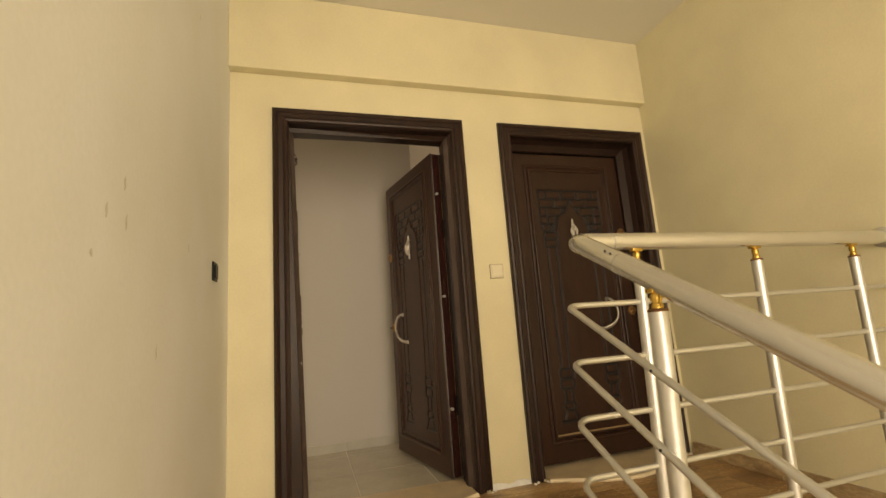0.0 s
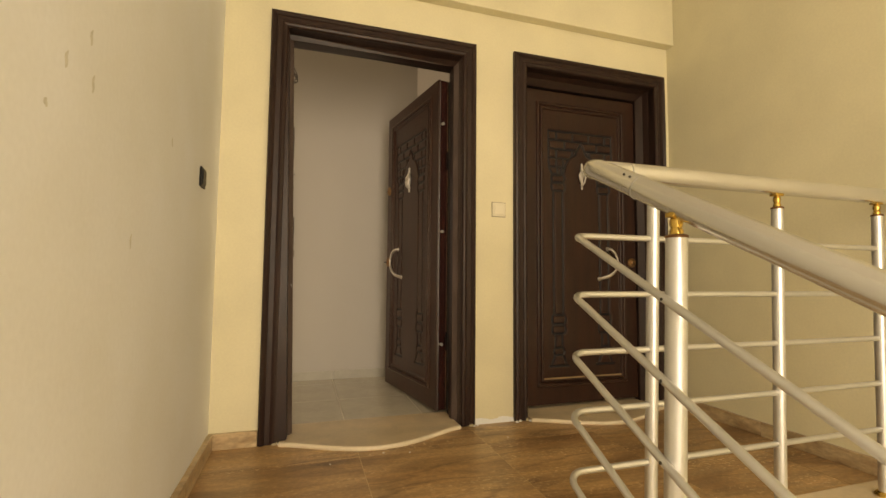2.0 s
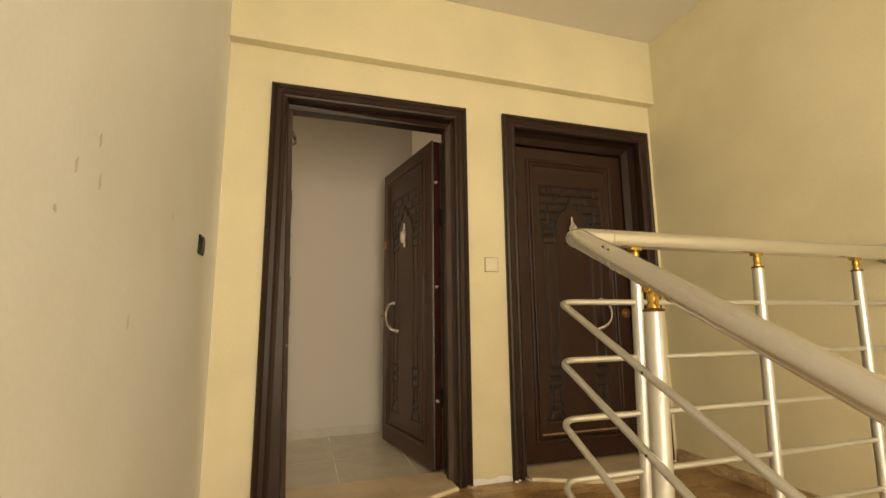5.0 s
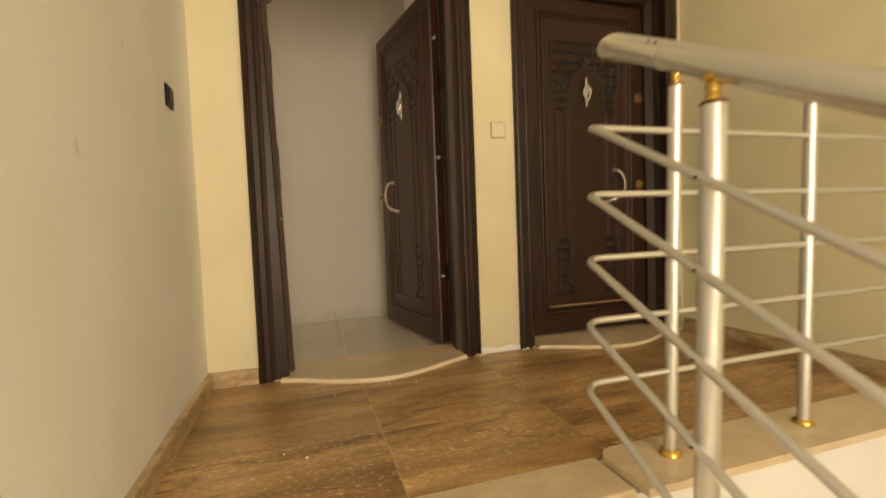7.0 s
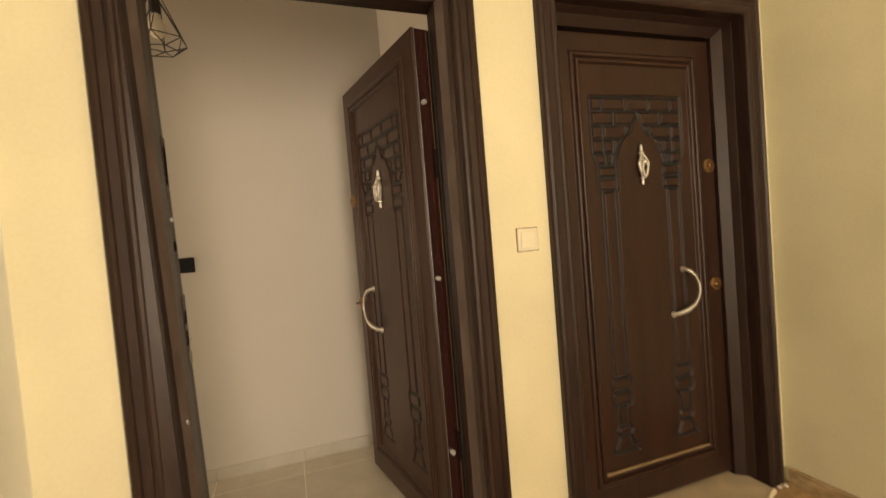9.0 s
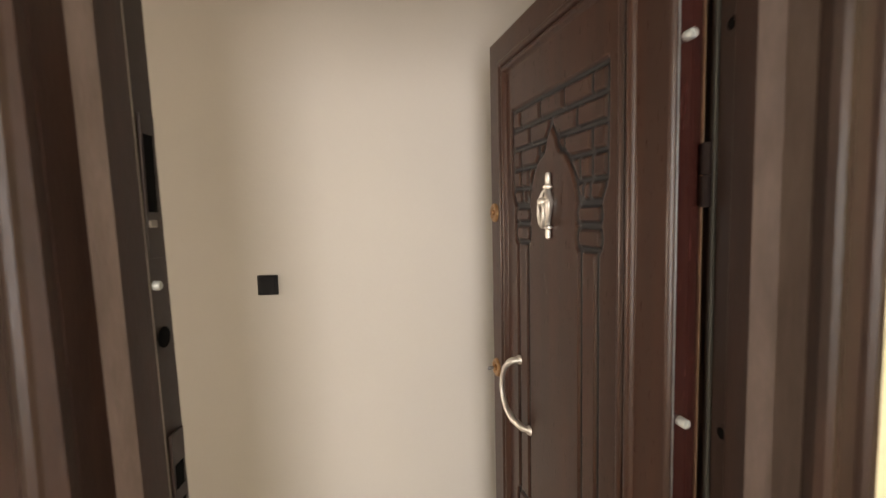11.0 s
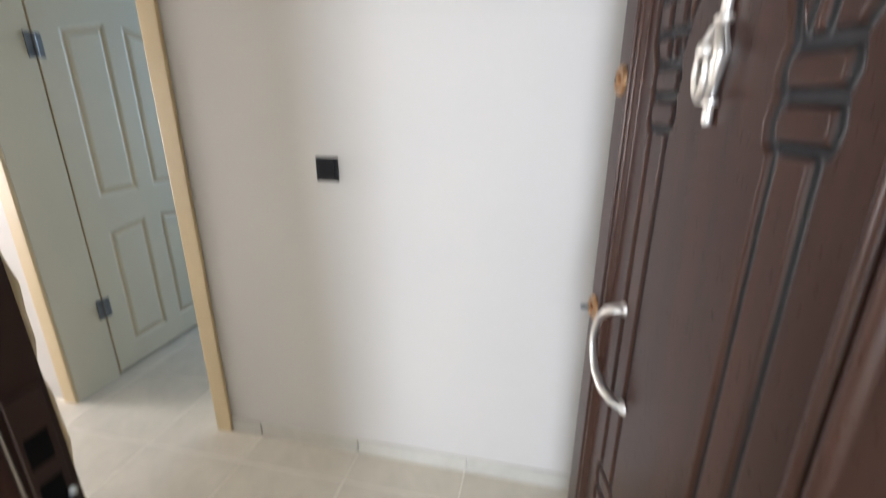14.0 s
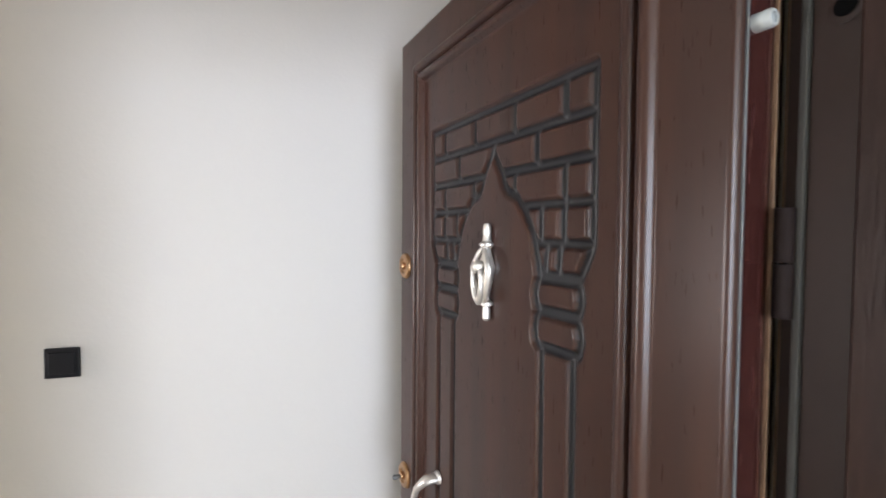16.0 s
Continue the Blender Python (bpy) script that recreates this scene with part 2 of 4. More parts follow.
BEIGE = veined("beige_marble", (0.68, 0.545, 0.39), (0.58, 0.45, 0.305), 0.32, (1.2, 1.6, 1.5), 1.6, 0.04, None, 0.04, 0.09)
BEIGE_EDGE = veined("pale_marble_edge", (0.80, 0.69, 0.52), (0.76, 0.64, 0.47), 0.4, (1, 1, 1), 3.0, 0.03, None, 0.03, 0.04)
JOINT = material("brown_floor_joint", (0.66, 0.49, 0.30), 0.8, vary=0.15, scale=20, fine=90, bump=0.2)
FOAM = material("yellow_mounting_foam", (0.66, 0.56, 0.38), 0.9, vary=0.25, scale=40, fine=120, bump=0.6)
GAP_SHADE = material("brown_gap_shade", (0.30, 0.22, 0.13), 0.8, vary=0.2, scale=40, fine=120, bump=0.05)
LEDGE_TAN = material("tan_ledge", (0.36, 0.245, 0.14), 0.9, spec=0.1, vary=0.3, scale=20, fine=90, bump=0.2)
SCUFF = material("grey_scuff", (0.74, 0.73, 0.66), 0.8, vary=0.2, scale=40, fine=120, bump=0.05)

# ---------------------------------------------------------------- mesh helpers


def box(bm, x0, x1, y0, y1, z0, z1, bevel=0.0):
    vs = [bm.verts.new((x, y, z)) for z in (z0, z1) for y in (y0, y1) for x in (x0, x1)]
    fs = [bm.faces.new([vs[i] for i in q]) for q in ((0, 2, 3, 1), (4, 5, 7, 6), (0, 1, 5, 4), (2, 6, 7, 3), (0, 4, 6, 2), (1, 3, 7, 5))]
    if bevel:
        es = list({e for f in fs for e in f.edges})
        bmesh.ops.bevel(bm, geom=es, offset=bevel, segments=2, affect="EDGES", profile=0.5)
    return bm


def tube(bm, pts, radius, sides=12, flat=1.0):
    """A round bar swept along pts; radius: one number or one for each point; flat squeezes it across."""
    pts = [Vector(p) for p in pts]
    radii = radius if isinstance(radius, (list, tuple)) else [radius] * len(pts)
    rings, ref = [], None
    for i, p in enumerate(pts):
        d = (pts[min(i + 1, len(pts) - 1)] - pts[max(i - 1, 0)]).normalized()
        if ref is None:
            ref = Vector((0, 0, 1)) if abs(d.z) < 0.9 else Vector((1, 0, 0))
        side = d.cross(ref).normalized()
        up = side.cross(d).normalized()
        ref = up
        rings.append([bm.verts.new(p + side * math.cos(a) * radii[i] + up * math.sin(a) * radii[i] * flat)
                      for a in (2 * math.pi * k / sides for k in range(sides))])
    for r0, r1 in zip(rings, rings[1:]):
        for k in range(sides):
            bm.faces.new((r0[k], r0[(k + 1) % sides], r1[(k + 1) % sides], r1[k]))
    bm.faces.new(rings[0][::-1]), bm.faces.new(rings[-1])
    bmesh.ops.recalc_face_normals(bm, faces=bm.faces)
    return bm


def lathe(bm, profile, m=None, sides=20):
    """A turned shape: profile holds (radius, height) along local z, placed by m."""
    m = m or Matrix()
    rings = [[bm.verts.new(m @ Vector((max(r, 1e-4) * math.cos(a), max(r, 1e-4) * math.sin(a), h)))
              for a in (2 * math.pi * k / sides for k in range(sides))] for r, h in profile]
    for r0, r1 in zip(rings, rings[1:]):
        for k in range(sides):
            bm.faces.new((r0[k], r0[(k + 1) % sides], r1[(k + 1) % sides], r1[k]))
    bm.faces.new(rings[0][::-1]), bm.faces.new(rings[-1])
    bmesh.ops.recalc_face_normals(bm, faces=bm.faces)
    return bm


def prism(bm, outline, z0, z1):
    """A flat slab with the given outline (x, y) between two heights."""
    lo, hi = [bm.verts.new((x, y, z0)) for x, y in outline], [bm.verts.new((x, y, z1)) for x, y in outline]
    bm.faces.new(lo[::-1]), bm.faces.new(hi)
    for i in range(len(lo)):
        j = (i + 1) % len(lo)
        bm.faces.new((lo[i], lo[j], hi[j], hi[i]))
    bmesh.ops.recalc_face_normals(bm, faces=bm.faces)
    return bm


def mesh_of(name, bm, mat, smooth=0.0):
    me = bpy.data.meshes.new(name)
    bm.to_mesh(me), bm.free()
    me.materials.append(mat)
    if smooth:
        me.shade_smooth()
        me.set_sharp_from_angle(angle=radians(smooth))
    return me


def part(name, bm, mat, parent, label="", smooth=0.0):
    ob = new(name, bm if isinstance(bm, bpy.types.Mesh) else mesh_of(name, bm, mat, smooth))
    ob.parent = parent
    return tagged(ob, label)


def thing(name, bm, mat, label, category, group="", kind="", smooth=0.0):
    return tagged(new(name, mesh_of(name, bm, mat, smooth)), label, category, group, kind)


def base(name, m, label, category, group="", kind=""):
    ob = new(name)
    ob.matrix_world = m
    ob.empty_display_size = 0.1
    return tagged(ob, label, category, group, kind)


def structure(name, boxes, mat, label, category, bevel=0.0):
    bm = bmesh.new()
    for b in boxes:
        box(bm, *b, bevel=bevel)
    return thing(name, bm, mat, label, category, kind="structure")


# ---------------------------------------------------------------- plan
XR = 2.79            # stairwell from x = 0 to XR, doors in the wall at y = 0
WALL = 0.215
CEIL_Z = 2.91
LOW = -3.2
END = -5.4           # wall with the stair window
EDGE_Y = -1.30       # landing's edge
RISE, RUN, STEPS = 0.160, 0.311, 10
HALL_Y, HALL_Z = 1.305, 0.015
HALL_X0, HALL_X1 = -3.6, 1.33
DOORS = ((0.222, 1.362), (1.610, 2.746))   # outer edges of the casings
TOP, CW = 2.22, 0.097                      # casing height and width

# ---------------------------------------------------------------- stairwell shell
structure("wall_west", [(-0.2, 0, END - 0.2, 0, LOW, CEIL_Z)], CREAM_DAYLIT, "cream painted plaster wall beside the stairs with faint scuffs", "wall")
structure("wall_east", [(XR, XR + 0.2, END - 0.2, WALL, LOW, CEIL_Z)], CREAM, "cream painted plaster wall beyond the stairwell", "wall")
(la, lb), (ra, rb) = [(a + CW - 0.04, b - CW + 0.04) for a, b in DOORS]
OT = TOP - CW + 0.04
structure("wall_north", [(-0.2, la, 0, WALL, -0.3, CEIL_Z), (lb, ra, 0, WALL, -0.3, CEIL_Z), (rb, XR, 0, WALL, -0.3, CEIL_Z),
                         (la, lb, 0, WALL, OT, CEIL_Z), (ra, rb, 0, WALL, OT, CEIL_Z)], CREAM,
          "cream painted wall with two brown apartment doors", "wall")
structure("beam", [(0, XR, -0.065, -0.001, 2.428, CEIL_Z - 0.002)], CREAM, "cream painted beam above the doors", "beam", bevel=0.004)
WX0, WX1, WZ0, WZ1 = 0.08, 2.00, -0.22, 2.72
structure("wall_south", [(0, WX0, END - 0.2, END, LOW, CEIL_Z), (WX1, XR, END - 0.2, END, LOW, CEIL_Z),
                         (WX0, WX1, END - 0.2, END, LOW, WZ0), (WX0, WX1, END - 0.2, END, WZ1, CEIL_Z)], CREAM,
          "cream painted wall with the stair window", "wall")
structure("ceiling", [(-0.2, XR + 0.2, END - 0.2, WALL, CEIL_Z, CEIL_Z + 0.2)], CEIL, "off-white painted stairwell ceiling", "ceiling")

# landing slab, stairs down to the half landing and on below
structure("landing_slab", [(0, XR, EDGE_Y - 0.04, 0.0, -0.26, -0.012)], PLASTER, "white plastered edge of the landing slab", "floor slab")
structure("half_landing", [(0, XR, END, EDGE_Y - RUN * (STEPS - 1) - 0.02, -RISE * STEPS - 0.2, -RISE * STEPS)], BEIGE,
          "beige stone half landing below the window", "floor")
structure("lower_floor", [(0, XR, END, 0, LOW - 0.1, LOW)], BEIGE, "beige stone floor of the storey below", "floor")


def flight(name, x0, x1, top, y0, way):
    """Stone steps on a white plastered slope, going down from y0 towards way."""
    bm = bmesh.new()
    n = STEPS - 1
    zl = top - RISE * (n + 1)
    ye = y0 + way * RUN * n
    pts = [(y0, top - 0.05), (y0, top - 0.30), (ye, zl - 0.16), (ye, zl)]
    for i in range(n, 0, -1):
        pts += [(y0 + way * RUN * i, top - RISE * i - 0.03), (y0 + way * RUN * (i - 1), top - RISE * i - 0.03)]
    a, b = [bm.verts.new((x0, y, z)) for y, z in pts], [bm.verts.new((x1, y, z)) for y, z in pts]
    bm.faces.new(a), bm.faces.new(b[::-1])
    for i in range(len(a)):
        j = (i + 1) % len(a)
        bm.faces.new((a[i], b[i], b[j], a[j]))
    bmesh.ops.recalc_face_normals(bm, faces=bm.faces)
    st = thing(name, bm, PLASTER, "stair flight with beige stone treads and white plastered side", "stairs", kind="structure")
    tm = bmesh.new()
    box(tm, x0 + 0.002, x1 + 0.012, -RUN / 2 - 0.015, RUN / 2 + 0.015, -0.03, 0, bevel=0.006)
    tread = mesh_of("tread", tm, BEIGE)
    rm = bmesh.new()
    box(rm, x0 + 0.002, x1 + 0.002, -0.009, 0.009, -RISE + 0.001, -0.031)
    riser = mesh_of("riser", rm, BEIGE_EDGE)
    for i in range(1, n + 1):
        o = part("tread", tread, None, st)
        o.location = (0, y0 + way * RUN * (i - 0.5), top - RISE * i)
    for i in range(0, n + 1):
        o = part("riser", riser, None, st)
        o.location = (0, y0 + way * (RUN * i + 0.012), top - RISE * i)
    return st


# unseen slab added behind the shut door to keep sky out of its gaps
structure("sky_block", [(1.5, XR + 0.2, 0.24, 0.34, -0.1, 2.75)], WHITE, "white slab added behind the shut door to block the sky", "wall")

flight("stair_flight", 0.0, 1.22, 0.0, EDGE_Y, -1)
flight("stair_flight_lower", 1.50, XR - 0.012, -RISE * STEPS, EDGE_Y - RUN * (STEPS - 1), 1)

# ---------------------------------------------------------------- apartment shell
structure("hall_floor_base", [(HALL_X0, HALL_X1, WALL, HALL_Y, -0.12, HALL_Z - 0.0012)], GROUT, "pale grout between hall tiles", "floor")
ROOM_X0, ROOM_X1, ROOM_Y0, ROOM_Y1 = -3.4, 0.9, HALL_Y + 0.2, 5.0
DX0, DX1, DTOP = -1.285, -0.485, 2.03     # opening of the white door
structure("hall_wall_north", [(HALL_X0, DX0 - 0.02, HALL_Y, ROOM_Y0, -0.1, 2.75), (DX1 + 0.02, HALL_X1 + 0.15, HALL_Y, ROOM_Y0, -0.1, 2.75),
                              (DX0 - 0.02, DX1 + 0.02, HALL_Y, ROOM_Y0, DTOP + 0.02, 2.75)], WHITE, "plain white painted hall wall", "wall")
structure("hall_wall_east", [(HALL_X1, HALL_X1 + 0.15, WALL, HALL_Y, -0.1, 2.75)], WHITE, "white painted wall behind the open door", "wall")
# unseen end wall; its opening is added to let the fill lamp through
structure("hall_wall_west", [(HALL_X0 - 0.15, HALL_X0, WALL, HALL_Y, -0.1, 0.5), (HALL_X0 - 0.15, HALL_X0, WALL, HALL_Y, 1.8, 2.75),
                             (HALL_X0 - 0.15, HALL_X0, WALL, 0.29, 0.5, 1.8), (HALL_X0 - 0.15, HALL_X0, 1.23, HALL_Y, 0.5, 1.8)], WHITE, "white painted end wall of the hall with an opening added for fill light", "wall")
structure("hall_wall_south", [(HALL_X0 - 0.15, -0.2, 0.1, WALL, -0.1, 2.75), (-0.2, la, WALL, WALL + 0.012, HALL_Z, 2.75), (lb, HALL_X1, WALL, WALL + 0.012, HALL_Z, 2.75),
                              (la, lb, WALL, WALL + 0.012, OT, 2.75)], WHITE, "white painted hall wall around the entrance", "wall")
structure("hall_ceiling", [(HALL_X0 - 0.15, HALL_X1 + 0.15, WALL, ROOM_Y0, 2.75, 2.9)], CEIL, "white hall ceiling", "ceiling")
structure("room_floor_base", [(ROOM_X0, ROOM_X1, HALL_Y, ROOM_Y1, -0.12, HALL_Z - 0.0012)], GROUT, "pale grout between room tiles", "floor")
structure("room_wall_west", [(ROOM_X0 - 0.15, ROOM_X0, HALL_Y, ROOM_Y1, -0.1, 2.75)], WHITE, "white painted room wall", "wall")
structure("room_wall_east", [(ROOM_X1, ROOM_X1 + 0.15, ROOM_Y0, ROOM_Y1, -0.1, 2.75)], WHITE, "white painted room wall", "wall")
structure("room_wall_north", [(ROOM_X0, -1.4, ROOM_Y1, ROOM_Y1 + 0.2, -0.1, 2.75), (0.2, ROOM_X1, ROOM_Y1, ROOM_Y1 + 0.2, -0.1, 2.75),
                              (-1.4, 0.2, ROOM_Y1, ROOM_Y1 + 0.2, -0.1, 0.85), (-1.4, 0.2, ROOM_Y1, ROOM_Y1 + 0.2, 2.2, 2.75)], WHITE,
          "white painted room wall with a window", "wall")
structure("room_ceiling", [(ROOM_X0 - 0.15, ROOM_X1 + 0.15, ROOM_Y0, ROOM_Y1 + 0.2, 2.75, 2.9)], CEIL, "white room ceiling", "ceiling")

# ---------------------------------------------------------------- apartment doors


def casing():
    """Moulded face of the casing, from its outer edge to the inner bead."""
    return [(0.0, 0.0), (0.0, -0.022), (0.006, -0.030), (0.018, -0.033), (0.026, -0.028), (0.030, -0.022), (0.054, -0.022), (0.060, -0.027), (0.069, -0.029),
            (0.078, -0.026)]


JAMB_E, LEAN = 0.110, 0.048               # jamb of the open door; its lock side leans inwards towards the floor


def frame_side(stop):
    """Casing, chamfer and rebated jamb as one moulded bar along local z; local x runs into the opening from the casing's outer edge."""
    if stop < 0.02:
        return casing() + [(CW - 0.012, -0.018), (CW - 0.014, 0.044), (CW - 0.013, 0.048), (JAMB_E, 0.074), (JAMB_E, 0.120), (JAMB_E - 0.002, 0.123), (CW + 0.002, 0.125),
                           (CW + 0.002, 0.190), (CW - 0.011, 0.190), (CW - 0.011, 0.100), (CW - 0.011, 0.0)]
    return casing() + [(CW - 0.012, -0.018), (CW - 0.012, 0.040), (CW - 0.008, 0.046), (CW + 0.004, 0.078), (CW + stop, 0.108),
                       (CW + stop, 0.162), (CW + stop - 0.003, 0.166), (CW + 0.002, 0.167), (CW + 0.002, 0.205), (CW - 0.011, 0.205), (CW - 0.011, 0.0)]


def lean(z):
    return LEAN * (1 - z / 2.12)


def lock_side():
    """The lock side's bar: broad chamfer, jamb face and a rebate with the keeps."""
    return casing() + [(CW - 0.012, -0.018), (CW - 0.014, 0.044), (CW - 0.013, 0.048), (CW - 0.003, 0.059), (JAMB_E, 0.076), (JAMB_E, 0.139), (JAMB_E - 0.002, 0.142),
                       (JAMB_E - 0.002, 0.144), (JAMB_E - 0.002, 0.196), (JAMB_E - 0.014, 0.196), (CW - 0.011, 0.0)]


def sweep_frame(x0, x1, top, stop, keep=None):
    """One moulded bar running up one side, across the head and down the other, mitred."""
    bm = bmesh.new()
    prof = frame_side(stop)
    keep = keep or prof
    rows = []
    for sx, z in ((1, 0), (1, 1), (-1, 1), (-1, 0)):
        if sx > 0:
            tilt = [LEAN if keep is not prof and k > 9 and not z else 0.0 for k in range(len(prof))]
            rows.append([bm.verts.new((x0 + e + d, y, (top - h) if z else 0.004)) for (e, y), (h, _), d in zip(keep, prof, tilt)])
        else:
            rows.append([bm.verts.new((x1 - e, y, (top - e) if z else 0.004)) for e, y in prof])
    for r0, r1 in zip(rows, rows[1:]):
        for i in range(len(prof)):
            j = (i + 1) % len(prof)
            bm.faces.new((r0[i], r0[j], r1[j], r1[i]))
    bm.faces.new(rows[0]), bm.faces.new(rows[-1])
    bmesh.ops.recalc_face_normals(bm, faces=bm.faces)
    # chamfers of the open door's frame take the paler laminate, rebates the jamb colour
    for f in bm.faces:
        c = f.calc_center_median()
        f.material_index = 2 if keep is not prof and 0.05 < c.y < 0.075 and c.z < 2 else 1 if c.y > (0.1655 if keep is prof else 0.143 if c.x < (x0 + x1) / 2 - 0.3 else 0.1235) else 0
    return bm


LEAF_U0, LEAF_W, LEAF_T, LEAF_Z0, LEAF_Z1, UC = 0.011, 0.868, 0.092, 0.035, 2.072, 0.438


def carving():
    """Lines of the carved panel as (u, z) segments: brick courses over a pointed arch on two columns."""
    segs = []

    def line(pts, both=True):
        for s in ((1, -1) if both else (1,)):
            segs.extend(((UC + s * a[0], a[1]), (UC + s * b[0], b[1])) for a, b in zip(pts, pts[1:]))

    z = [1.808 - 0.060 * k for k in range(5)]
    half, col = 0.243, 0.175
    line([(0, z[0]), (half, z[0]), (half, z[4]), (half - 0.006, z[4] - 0.016), (col + 0.045, 1.520)])
    line([(0, z[1]), (half, z[1])])
    line([(0.032, z[2]), (half, z[2])])
    line([(0.090, z[3]), (half, z[3])])
    line([(0.122, z[4]), (half, z[4])])
    for x, k in ((0.187, 0), (0.063, 0), (0.124, 1), (0.187, 2), (0.187, 3), (0.135, 3)):
        line([(x, z[k]), (x, z[k + 1])])
    line([(0.066, z[2]), (0.066, 1.655)])
    line([(0.180, z[4]), (0.176, 1.520)])
    line([(0.150, z[4]), (0.146, 1.520)])
    line([(0, z[1]), (0, 1.735)], False)
    line([(0, 1.742), (0.010, 1.716), (0.028, 1.690), (0.036, 1.668), (0.046, 1.656), (0.072, 1.645), (0.096, 1.618), (0.114, 1.588),
          (0.126, 1.552), (0.134, 1.520), (col + 0.045, 1.520)])
    for a, b in ((1.514, 1.466), (1.461, 1.409), (0.598, 0.540), (0.533, 0.478)):
        m, w = (a + b) / 2, 0.044
        for s in (1, -1):
            line([(col, a), (col + s * (w - 0.004), a), (col + s * (w + 0.002), a - 0.007), (col + s * (w + 0.006), m), (col + s * (w + 0.002), b + 0.007),
                  (col + s * (w - 0.004), b), (col, b)])
    for s in (1, -1):
        line([(col + s * 0.034, 1.400), (col + s * 0.034, 0.604)])
        line([(col + s * 0.026, 0.474), (col + s * 0.026, 0.392)])
        line([(col, 0.388), (col + s * 0.030, 0.388), (col + s * 0.040, 0.365), (col + s * 0.028, 0.343), (col, 0.343)])
        line([(col + s * 0.028, 0.343), (col + s * 0.050, 0.292)])
    line([(col - 0.066, 0.274), (col + 0.066, 0.274)])
    return segs


def carved_face(mirror):
    """The leaf's carved front with its thickness, as a fine relief."""
    us = np.linspace(LEAF_U0, LEAF_W, 420)
    zs = np.linspace(LEAF_Z0, LEAF_Z1, 760)
    U, Z = np.meshgrid(us, zs)
    near = np.full(U.shape, 1.0)
    for (u0, z0), (u1, z1) in carving():
        du, dz = u1 - u0, z1 - z0
        k = np.clip(((U - u0) * du + (Z - z0) * dz) / (du * du + dz * dz + 1e-12), 0, 1)
        near = np.minimum(near, np.hypot(U - u0 - k * du, Z - z0 - k * dz))
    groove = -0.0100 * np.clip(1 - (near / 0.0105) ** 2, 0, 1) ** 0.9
    d = np.minimum(np.minimum(U - 0.098, 0.776 - U), np.minimum(Z - 0.150, 1.992 - Z))
    bead = lambda c, w, h: h * np.sqrt(np.clip(1 - ((d - c) / w) ** 2, 0, 1))
    relief = bead(0.012, 0.0115, 0.012) + bead(0.038, 0.0105, 0.011)
    relief += np.where(d > 0.051, -0.003, 0.0) + np.where((d > 0.024) & (d < 0.0275), -0.003, 0.0)
    low = Z - 0.150
    relief += np.where((low < d + 0.002) & (low > 0), 0.009 * np.sqrt(np.clip(1 - ((low - 0.013) / 0.012) ** 2, 0, 1)), 0)
    rim = np.minimum(np.minimum(U - LEAF_U0, LEAF_W - U), np.minimum(Z - LEAF_Z0, LEAF_Z1 - Z))
    h = np.where(rim < 1e-5, -0.0135, groove + relief - 0.002 * np.clip(1 - rim / 0.006, 0, 1))
    sx = -1.0 if mirror else 1.0
    co = np.stack([sx * U, -h, Z], axis=-1).reshape(-1, 3)
    nz, nu = U.shape
    idx = np.arange(nz * nu).reshape(nz, nu)
    q = np.stack([idx[:-1, :-1], idx[:-1, 1:], idx[1:, 1:], idx[1:, :-1]], axis=-1).reshape(-1, 4)
    if mirror:
        q = q[:, ::-1]
    me = bpy.data.meshes.new("carved_panel")
    me.vertices.add(len(co)), me.vertices.foreach_set("co", co.ravel())
    me.loops.add(q.size), me.loops.foreach_set("vertex_index", q.ravel().astype(np.int32))
    me.polygons.add(len(q)), me.polygons.foreach_set("loop_start", np.arange(0, q.size, 4, dtype=np.int32))
    me.update(calc_edges=True)
    me.validate()
    me.materials.append(WOOD), me.materials.append(GROOVE_SHADE)
    # groove shade is painted in: faces close to a carved line go blue-black
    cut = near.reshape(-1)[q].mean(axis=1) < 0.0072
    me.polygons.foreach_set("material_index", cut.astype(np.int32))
    me.shade_smooth()
    return me


def arc_handle(bm, s):
    ends = [(0.638, 0.0, 1.034), (0.640, -0.016, 1.034), (0.650, -0.030, 1.026), (0.670, -0.038, 1.002), (0.683, -0.042, 0.968), (0.686, -0.043, 0.935),
            (0.677, -0.042, 0.902), (0.654, -0.040, 0.872), (0.620, -0.032, 0.850), (0.585, -0.018, 0.838), (0.570, 0.0, 0.834)]
    radii = [0.013, 0.015, 0.016, 0.013, 0.011, 0.0105, 0.011, 0.013, 0.017, 0.016, 0.013]
    pts, rad = [], []
    for i in range(len(ends) - 1):
        for k in (0, 0.5):
            pts.append(tuple(a + (b - a) * k for a, b in zip(ends[i], ends[i + 1])))
            rad.append(radii[i] + (radii[i + 1] - radii[i]) * k)
    pts.append(ends[-1]), rad.append(radii[-1])
    return tube(bm, [(s * u, y, z) for u, y, z in pts], rad, 12, flat=0.62)


